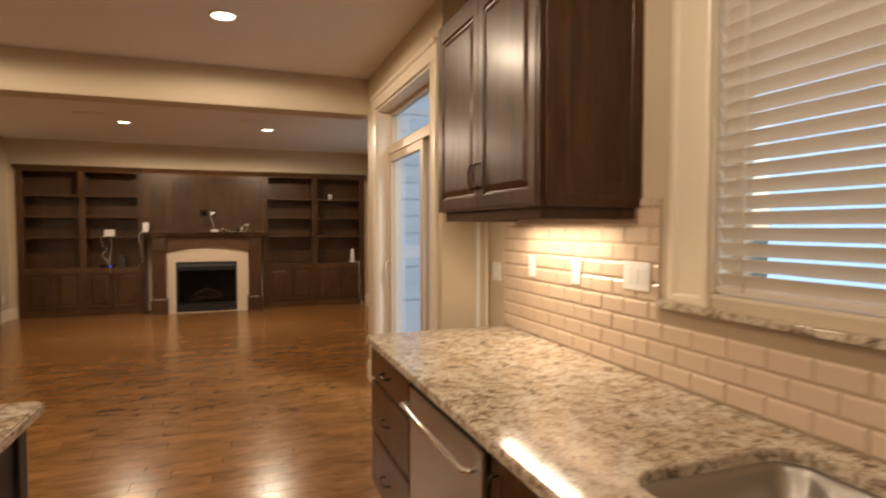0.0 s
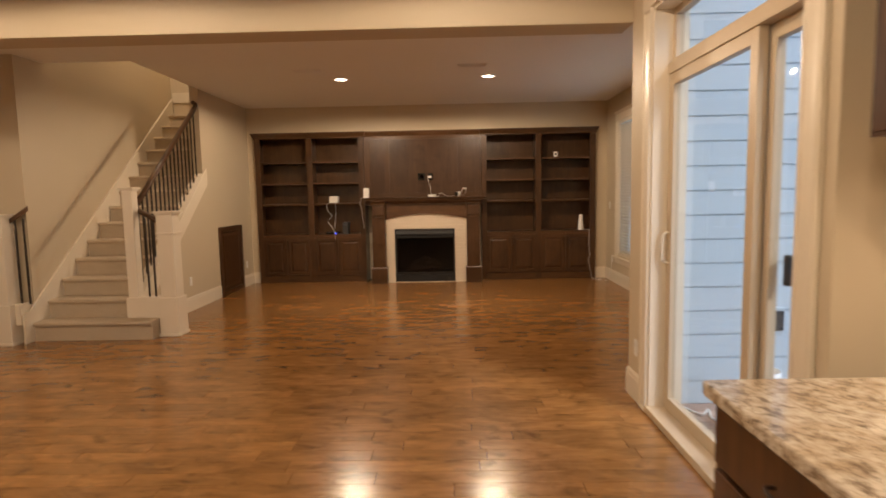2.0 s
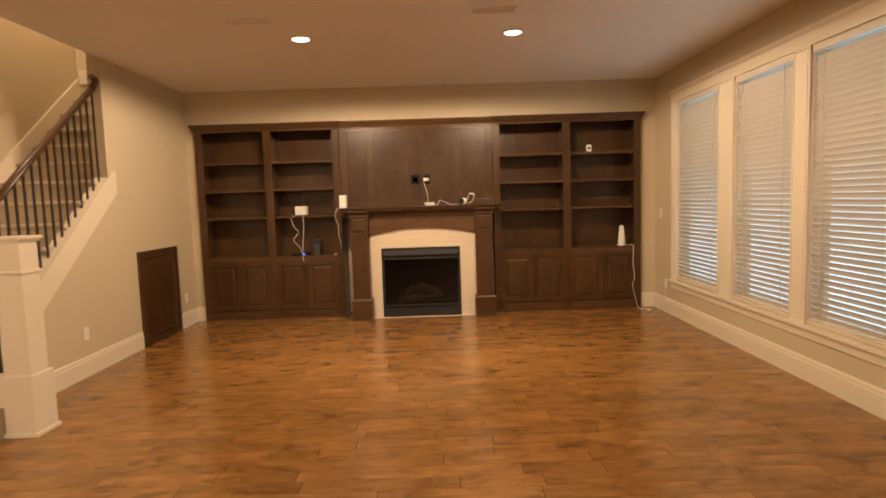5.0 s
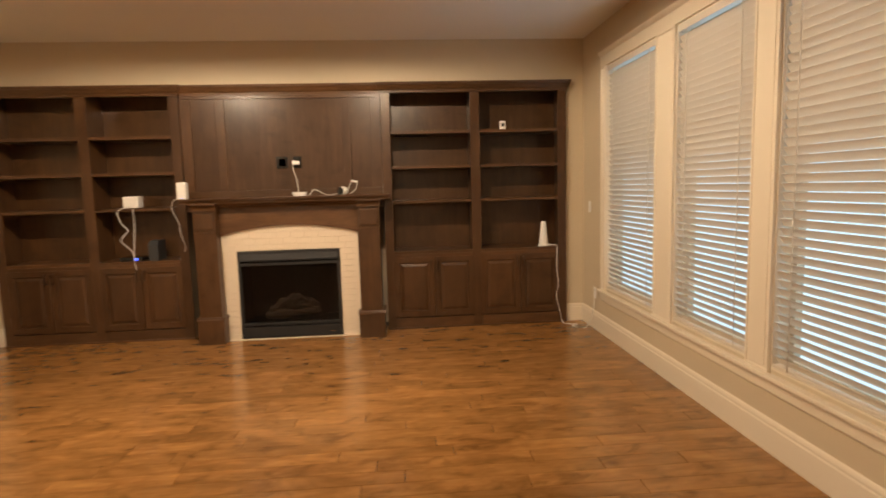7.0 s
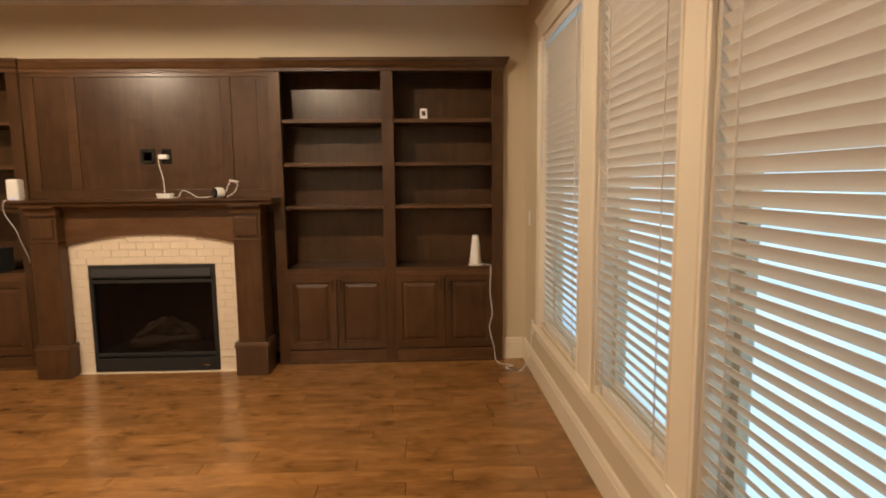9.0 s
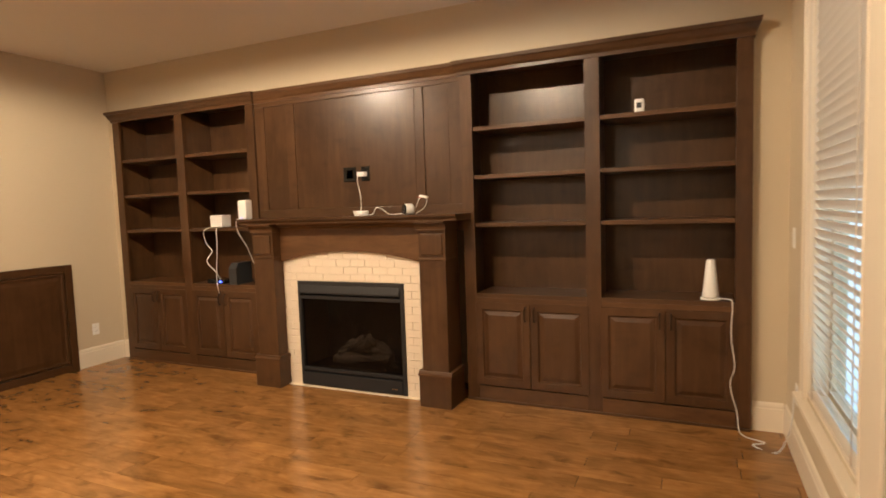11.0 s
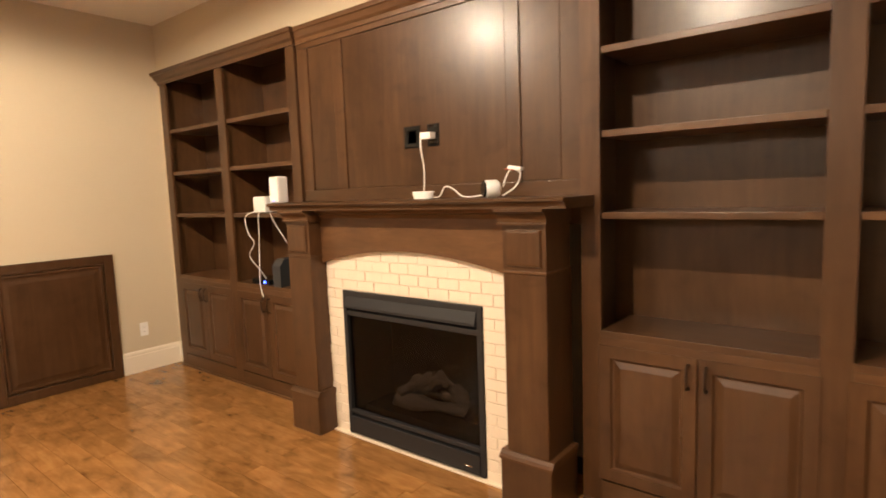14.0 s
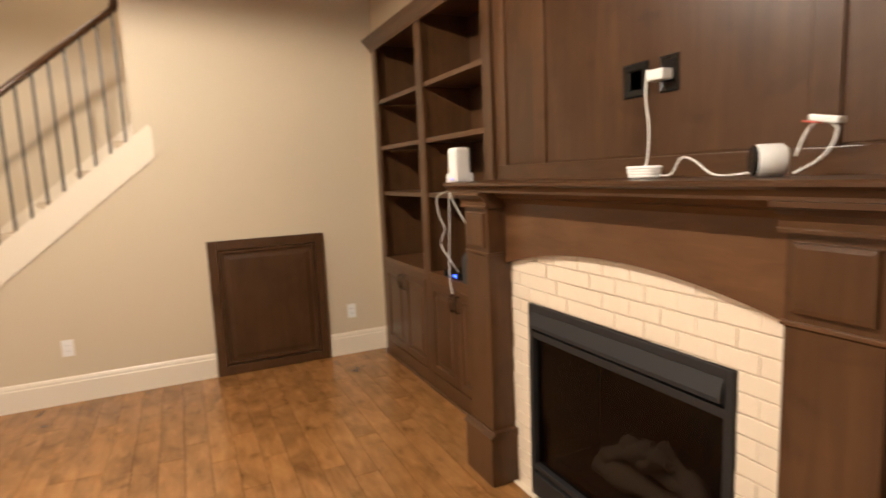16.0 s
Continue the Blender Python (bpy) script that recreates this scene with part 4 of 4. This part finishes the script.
# ---------------------------------------------------------------- ceiling fittings
def downlight(x, y):
    t = thing("recessed_downlight", "round recessed ceiling downlight, lit, with white trim ring", "ceiling light", pose(x, y, CEIL), "recessed downlights")
    part("trim_ring", lathe([(0.098, -0.001), (0.1, -0.006), (0.08, -0.012), (0.078, -0.001)], 32), TRIM, t)
    part("lens", lathe([(0.077, -0.002), (0.077, -0.006), (0.03, -0.009)], 32), BULB, t, "glowing warm lens")


# the unseen fill cans get the same fitting
for cx, cy in LIVING_CANS + KITCHEN_AND_FILL_CANS:
    downlight(cx, cy)
for cx, cy in ((-1.8, 8.17), (0.17, 8.07)):
    t = thing("ceiling_vent", "white slotted ceiling air vent", "vent", pose(cx, cy, CEIL), "ceiling vents")
    part("frame", boxes((-0.18, 0.18, -0.07, -0.055, -0.008, -0.001), (-0.18, 0.18, 0.055, 0.07, -0.008, -0.001), (-0.18, -0.165, -0.055, 0.055, -0.008, -0.001), (0.165, 0.18, -0.055, 0.055, -0.008, -0.001)), CEILP, t)
    # black sheet on the ceiling draws the shade between the slats
    part("backing", boxes((-0.164, 0.164, -0.054, 0.054, -0.003, -0.001)), BLACK, t, "black sheet for the shade between the slats")
    for k in range(6):
        part("slat", boxes((-0.165, 0.165, -0.05 + 0.0185 * k, -0.042 + 0.0185 * k, -0.0075, -0.0031)), CEILP, t)
smoke = thing("smoke_detector", "small white round smoke detector on the ceiling", "smoke detector", pose(0.73, 6.62, CEIL))
part("body", lathe([(0.06, -0.001), (0.062, -0.02), (0.05, -0.035), (0.02, -0.038)], 28), PLASTIC, smoke)

# ---------------------------------------------------------------- stairs
stairs = thing("staircase", "carpeted beige staircase with white stringer rising along the wall", "staircase")
N = 15
for k in range(N):
    y = Y1 + RUN * k
    x1 = -3.27 if k == 0 else XL + 0.02 if k == 1 else XL - 0.06
    back = y + RUN + 0.03 if k < N - 1 else 10.36
    z0 = RISE * k - (0.0 if k == 0 else 0.05)
    z = RISE * (k + 1)
    prof = [(y + 0.03, z0), (y + 0.03, z - 0.045), (y + 0.008, z - 0.04), (y, z - 0.022), (y + 0.008, z - 0.005), (y + 0.03, z), (back, z), (back, z0)]
    part("step", extruded(prof, -4.7 if k == 0 else XST + 0.001, x1), CARPET, stairs)
sk = [(Y1 - 0.1, 0.0), (Y1 - 0.1, RISE + 0.12), (Y1, RISE + 0.14), (10.34, stair_line(10.34) + 0.14), (10.34, stair_line(10.34) - 0.2), (Y1 + 0.3, 0.0)]
part("wall_skirting", extruded(sk, XST + 0.002, XST + 0.022), TRIM, stairs, "white skirting along the wall")
st_ = [(7.30, stair_line(7.30) - 0.34), (7.30, stair_line(7.30) - 0.09), (9.2, stair_line(9.2) - 0.09), (9.22, stair_line(9.2) - 0.12), (9.22, stair_line(9.2) - 0.31), (9.2, stair_line(9.2) - 0.34)]
part("outer_stringer", extruded(st_, XL - 0.125, XL + 0.012), TRIM, stairs, "white raking stringer")
part("landing_trim", boxes((XST + 0.03, XL - 0.13, 10.33, 10.348, N * RISE, N * RISE + 0.16)), TRIM, stairs)


def newel(parent, x, y, z0, z1, w, big):
    b = boxes((x - w, x + w, y - w, y + w, z0, z1), bevel=0.006)
    n = part("newel_post", b, TRIM, parent, "white square newel post")
    part("cap", boxes((x - w - 0.025, x + w + 0.025, y - w - 0.025, y + w + 0.025, z1 + 0.016, z1 + 0.038), (x - w - 0.012, x + w + 0.012, y - w - 0.012, y + w + 0.012, z1, z1 + 0.015), bevel=0.004), TRIM, n)
    if big:
        part("plinth", boxes((x - w - 0.02, x + w + 0.02, y - w - 0.02, y + w + 0.02, z0, z0 + 0.42), bevel=0.006), TRIM, n)
        part("plinth_foot", boxes((x - w - 0.032, x + w + 0.032, y - w - 0.032, y + w + 0.032, z0, z0 + 0.03), bevel=0.006), TRIM, n)
        part("band", boxes((x - w - 0.012, x + w + 0.012, y - w - 0.012, y + w + 0.012, z1 - 0.21, z1 - 0.19), bevel=0.004), TRIM, n)
    return n


def baluster(parent, x, y, z0, z1):
    part("baluster", boxes((x - 0.008, x + 0.008, y - 0.008, y + 0.008, z0, z1)), IRON, parent)


RAILP = [(-0.03, 0), (-0.033, 0.02), (-0.025, 0.045), (0, 0.055), (0.025, 0.045), (0.033, 0.02), (0.03, 0)]


def handrail(parent, p, q):
    """A moulded dark rail from p to q."""
    p, q = Vector(p), Vector(q)
    d = q - p
    side = Vector((d.y, -d.x, 0)).normalized()
    bm = bmesh.new()
    ends = [[bm.verts.new(o + side * u + Vector((0, 0, v))) for u, v in RAILP] for o in (p, q)]
    n = len(RAILP)
    for i in range(n):
        bm.faces.new((ends[0][i], ends[0][(i + 1) % n], ends[1][(i + 1) % n], ends[1][i])).smooth = True
    bm.faces.new(ends[0][::-1]), bm.faces.new(ends[1])
    bmesh.ops.recalc_face_normals(bm, faces=bm.faces)
    return part("handrail", bm, WOODX, parent, "dark wood handrail")


rail = thing("stair_railing", "stair railing with dark wood handrail, iron balusters and white newels", "railing")
RX = XL - 0.06
newel(rail, -3.15, 7.28, 0, 1.31, 0.085, True)
newel(rail, RX + 0.06, 7.3, RISE, 1.57, 0.055, False)
part("newel_base", boxes((-3.62, -3.24, 7.2, 7.36, RISE, RISE + 0.22), bevel=0.008), TRIM, rail)
rz = lambda y: stair_line(y) + 0.84
handrail(rail, (RX, 7.34, rz(7.34) - 0.06), (RX, 9.09, rz(9.09) - 0.06))
part("rail_end", tube([(RX, 9.06, rz(9.06) - 0.03), (RX + 0.03, 9.08, rz(9.1)), (RX + 0.02, 9.02, rz(9.1) + 0.03)], 0.028, 10, 5), WOODX, rail)
for k in range(17):
    y = 7.45 + 0.1 * k
    baluster(rail, RX, y, stair_line(y) - 0.1, rz(y) - 0.05)
handrail(rail, (-3.22, 7.28, 1.20), (-3.47, 7.32, 1.33))
for x in (-3.33, -3.4):
    baluster(rail, x, 7.28, 0.41, 1.28)
rail2 = thing("stair_railing", "short stair railing with white newel beside the stairwell wall", "railing")
newel(rail2, -4.72, 6.95, 0, 1.31, 0.085, True)
handrail(rail2, (-4.64, 6.98, 1.25), (-4.52, 7.09, 1.38))
for x, y in ((-4.6, 7.0), (-4.55, 7.05)):
    baluster(rail2, x, y, 0.4, 1.3)
part("newel_base", boxes((-4.62, -4.56, 6.92, 7.09, 0.2, 0.42), bevel=0.008), TRIM, rail2)

# ---------------------------------------------------------------- access panel leaning flush in the left wall
acc = thing("access_door", "small dark walnut raised-panel access door in the tan wall at floor level", "access door", LM(9.935, 0))
part("frame", boxes((-0.435, -0.365, -0.03, 0, 0.004, 1.045), (0.365, 0.435, -0.03, 0, 0.004, 1.045), (-0.365, 0.365, -0.03, 0, 0.975, 1.045), (-0.365, 0.365, -0.03, 0, 0.004, 0.074), bevel=0.004), WOOD, acc)
part("door", panel(-0.36, 0.36, 0.079, 0.97, -0.012, [(0, 0.004), (0.01, 0.012), (0.022, 0.012), (0.03, 0.0), (0.04, -0.002), (0.075, 0.006)], 0.0), WOOD, acc)

# ---------------------------------------------------------------- small things
def cord(points, label, r=0.0035):
    return tagged(part("cable", tube(points, r, 6, 6), PLASTIC, None), label, "cable")


MZ = 1.433
YP = YC + 0.02
plates = thing("cable_plate", "glossy black recessed cable plate in the panelling", "wall plate", pose(-0.61, YP + 0.011, 1.775))
part("cover_plate", panel(-0.06, 0.06, -0.06, 0.06, -0.001, [(0, 0.005), (0.006, 0.008), (0.025, 0.008), (0.03, 0.001)], 0), GLOSSB, plates)
pl2 = thing("wall_outlet", "glossy black outlet in the panelling with a white plug", "outlet", pose(-0.458, YP + 0.011, 1.775))
part("cover_plate", panel(-0.04, 0.04, -0.06, 0.06, -0.001, [(0, 0.005), (0.006, 0.008), (0.015, 0.004)], 0), GLOSSB, pl2)
plug = thing("charger_plug", "white charger plug in the black outlet", "charger", pose(-0.465, YP - 0.001, 1.77))
part("body", boxes((-0.035, 0.03, -0.05, 0, -0.018, 0.018), bevel=0.006), PLASTIC, plug)
cord([(-0.5, YP - 0.05, 1.79), (-0.49, YP - 0.065, 1.7), (-0.46, YP - 0.08, 1.6), (-0.445, YP - 0.1, 1.5), (-0.44, YP - 0.12, MZ + 0.03)], "white cable hanging from the charger to the mantel", 0.0032)
coil = thing("coiled_cable", "coil of white cable lying on the mantel", "cable", pose(-0.43, YP - 0.13, MZ))
for k in range(4):
    part("loop", tube([(0.055 * math.cos(t * math.pi / 4) * (1 + 0.06 * k), 0.03 * math.sin(t * math.pi / 4), 0.008 + 0.009 * k) for t in range(9)], 0.007, 6, 3), PLASTIC, coil)
cord([(-0.37, YP - 0.13, MZ + 0.01), (-0.33, YP - 0.12, MZ + 0.012), (-0.3, YP - 0.11, MZ + 0.06), (-0.25, YP - 0.11, MZ + 0.05), (-0.18, YP - 0.12, MZ + 0.01), (-0.1, YP - 0.12, MZ + 0.008), (-0.02, YP - 0.12, MZ + 0.02)], "white cable arching along the mantel", 0.0032)
camera_thing = thing("security_camera", "small white cylindrical camera with a black face lying on the mantel", "security device", pose(-0.0, YP - 0.13, MZ + 0.042, 0, 0, 50))
bm = lathe([(0.038, -0.035), (0.042, -0.03), (0.042, 0.024), (0.034, 0.034)], 24)
bmesh.ops.rotate(bm, verts=bm.verts, matrix=Matrix.Rotation(radians(90), 3, "Y"))
part("body", bm, PLASTIC, camera_thing)
bm = lathe([(0.034, -0.046), (0.039, -0.042), (0.039, -0.0355)], 24)
bmesh.ops.rotate(bm, verts=bm.verts, matrix=Matrix.Rotation(radians(90), 3, "Y"))
part("lens_face", bm, GLOSSB, camera_thing)
cord([(0.05, YP - 0.11, MZ + 0.05), (0.07, YP - 0.1, MZ + 0.11), (0.1, YP - 0.1, MZ + 0.13), (0.14, YP - 0.1, MZ + 0.11), (0.12, YP - 0.11, MZ + 0.05), (0.06, YP - 0.13, MZ + 0.008)], "white cable loop rising behind the small camera", 0.0032)
tagt = thing("cable_tag", "white plug with a red tag held up on its stiff cable", "plug", pose(0.115, YP - 0.1, MZ + 0.135, 0, 10, 0))
part("body", boxes((-0.035, 0.035, -0.015, 0.015, -0.008, 0.008), bevel=0.004), PLASTIC, tagt)
part("tag", boxes((-0.05, -0.01, -0.012, 0.012, -0.012, -0.0085)), RED, tagt)

router = thing("wifi_hub", "white upright wifi hub standing on the mantel", "router", pose(-1.515, 10.60, MZ))
part("body", boxes((-0.046, 0.046, -0.04, 0.04, 0, 0.165), bevel=0.016), PLASTIC, router)
part("status_light", boxes((-0.004, 0.004, -0.0415, -0.04, 0.012, 0.016)), LED, router)
hub = thing("smart_hub", "white rounded box on the bookcase shelf", "router", pose(-2.12, 10.91, 1.361))
part("body", boxes((-0.075, 0.075, -0.06, 0.06, 0, 0.115), bevel=0.014), PLASTIC, hub)
cord([(-2.13, 10.87, 1.375), (-2.18, 10.82, 1.36), (-2.23, 10.8, 1.32), (-2.2, 10.8, 1.21), (-2.15, 10.81, 1.14), (-2.22, 10.81, 1.04), (-2.15, 10.84, 0.94), (-2.14, 10.9, 0.84)], "white crinkled cable hanging down the bookcase")
cord([(-2.09, 10.87, 1.375), (-2.085, 10.82, 1.35), (-2.08, 10.81, 1.2), (-2.1, 10.81, 1.0), (-2.11, 10.81, 0.84), (-2.1, 10.82, 0.74)], "white cable hanging straight down the bookcase")
cord([(-1.55, 10.6, MZ + 0.01), (-1.60, 10.58, MZ - 0.01), (-1.63, 10.62, 1.33), (-1.6, 10.68, 1.2), (-1.62, 10.75, 1.1), (-1.6, 10.8, 0.95), (-1.68, 10.9, 0.85)], "white cables hanging beside the mantel")
modem = thing("modem", "dark grey upright modem on the bookcase counter", "modem", pose(-1.93, 10.93, 0.826))
part("body", extruded([(-0.1, 0), (0.1, 0), (0.1, 0.2), (-0.06, 0.2), (-0.1, 0.15)], -0.045, 0.045), GREYP, modem)
box_ = thing("set_top_box", "low black box with blue lights on the bookcase counter", "set-top box", pose(-2.16, 10.925, 0.826))
part("body", boxes((-0.11, 0.11, -0.08, 0.08, 0, 0.04), bevel=0.006), GLOSSB, box_)
part("status_light", boxes((0.04, 0.07, -0.0815, -0.08, 0.012, 0.028)), LED, box_, "glowing blue light")
cord([(-1.72, 10.95, 0.83), (-1.66, 10.9, 0.85), (-1.64, 10.92, 0.83), (-1.7, 10.88, 0.83), (-1.63, 10.9, 0.87)], "tangled white cables on the bookcase counter", 0.005)
mesh_ = thing("wifi_extender", "tall tapered white wifi extender on the bookcase counter", "router", pose(2.09, 10.90, 0.826))
part("body", lathe([(0.046, 0.018), (0.05, 0.03), (0.027, 0.255), (0.022, 0.262)], 28), PLASTIC, mesh_)
part("base", lathe([(0.058, 0), (0.062, 0.004), (0.06, 0.017)], 28), PLASTIC, mesh_)
cord([(2.14, 10.89, 0.835), (2.19, 10.85, 0.838), (2.21, 10.80, 0.82), (2.205, 10.8, 0.6), (2.225, 10.80, 0.42), (2.2, 10.8, 0.3), (2.24, 10.80, 0.12), (2.26, 10.74, 0.01), (2.38, 10.66, 0.006), (2.31, 10.6, 0.006), (2.43, 10.52, 0.01), (2.485, 10.46, 0.2), (2.495, 10.46, 0.36)], "white power cable running down the bookcase to the outlet")
cup = thing("sensor_cube", "small white sensor with a dark face on a bookcase shelf", "sensor", pose(1.66, 10.89, 2.061))
part("body", boxes((-0.03, 0.03, -0.03, 0.03, 0, 0.09), bevel=0.012), PLASTIC, cup)
part("face", boxes((-0.016, 0.016, -0.0315, -0.03, 0.03, 0.065), bevel=0.0005), GREYP, cup)

# ---------------------------------------------------------------- pieces: tiles, bricks, planks
back = thing("tile_backsplash", "glossy cream bevelled tile backsplash in running bond", "backsplash", pose(XK, 0, 0, 0, 0, -90), kind="structure")
part("grout_bed", boxes((-2.95, -1.60, -0.006, -0.001, CT, 1.63), (-1.60, 1.2, -0.006, -0.001, CT, 1.205)), TGROUT, back)
TW, TH, TG = 0.152, 0.0755, 0.004
tile_meshes = {}


def tile_mesh(name, w, h, y0, y1, mat, edge):
    key = (name, round(w, 3), round(h, 3))
    if key not in tile_meshes:
        tile_meshes[key] = meshed(name, panel(0, w, 0, h, y0, [(0, y1 - edge * 0.6), (edge, y1)], 0.0), mat)
    return tile_meshes[key]


for r in range(10):
    z = CT + 0.003 + r * TH
    top = min(z + TH - TG, 1.63)
    lo, hi = (-2.948, 0.9) if z + TH < 1.21 else (-2.948, -1.602)
    x = lo - (TW / 2 if r % 2 else 0)
    while x < hi - 0.01:
        a, c = max(x, lo), min(x + TW - TG, hi)
        if c - a > 0.02:
            part("tile", tile_mesh("tile", c - a, top - z, 0.0, 0.011, TILE, 0.009), TILE, back, m=pose(a, -0.001, z))
        x += TW

for r in range(20):
    pitch = 0.0604
    z = 0.001 + r * pitch
    h = pitch - 0.004
    spans = [(-BW, -FW - 0.004), (FW + 0.004, BW)] if z < FH - 0.02 else [(-BW, BW)]
    for lo, hi in spans:
        x = lo - (0.068 if r % 2 else 0.0)
        while x < hi - 0.02:
            a, c = max(x, lo), min(x + 0.1332, hi)
            if c - a > 0.03 and z + h < 1.21:
                part("brick", tile_mesh("brick", c - a, h, 0.0, 0.006, BRICK, 0.0025), BRICK, surround, m=pose(a, 0.006 - 0.0015 * ((r * 7 + int(x * 100)) % 3), z))
            x += 0.136

rng = random.Random(7)
PWID = 0.127
lengths = [0.45, 0.65, 0.85, 1.05, 1.25, 1.5, 1.8]
plank_meshes = {}


def plank_verts(w, d):
    e = 0.0010
    return [(0, 0, -0.011), (w, 0, -0.011), (w, d, -0.011), (0, d, -0.011), (e * 0.3, e * 0.3, -0.0025), (w - e * 0.3, e * 0.3, -0.0025), (w - e * 0.3, d - e * 0.3, -0.0025), (e * 0.3, d - e * 0.3, -0.0025),
            (e, e, 0), (w - e, e, 0), (w - e, d - e, 0), (e, d - e, 0)]


PF_ = [(8, 9, 10, 11)] + [(a + o, (a + 1) % 4 + o, (a + 1) % 4 + o + 4, a + o + 4) for o in (0, 4) for a in range(4)]
jv, jf = [], []
y = -3.2
while y < 11.0:
    x = -7.0 - rng.uniform(0, 1.2)
    near = 5.45 <= y <= 10.55
    while x < 2.66:
        ln = rng.choice(lengths)
        a, c = x, x + ln
        x = c
        lim = XK if y + PWID <= YK else XS if y < YJ else XR
        a, c = max(a, -7.0), min(c, lim)
        if c - a < 0.02:
            continue
        w = round(c - a, 2) - 0.0012
        if near and a > XL and abs(c - a - ln) < 0.01:
            key = round(w, 2)
            if key not in plank_meshes:
                me = bpy.data.meshes.new("plank")
                me.from_pydata(plank_verts(ln - 0.0022, PWID - 0.0003), [], PF_)
                me.materials.append(PLANK)
                plank_meshes[key] = me
            part("plank", plank_meshes[key], PLANK, floor, m=pose(a, y, 0))
        else:
            o = len(jv)
            jv += [(vx + a, vy + y, vz) for vx, vy, vz in plank_verts(c - a - 0.0022, PWID - 0.0003)]
            jf += [tuple(i + o for i in f) for f in PF_]
    y += PWID
me = bpy.data.meshes.new("planks")
me.from_pydata(jv, [], jf)
me.materials.append(PLANKJ)
tagged(part("planks", me, PLANKJ, floor), kind="stuff")
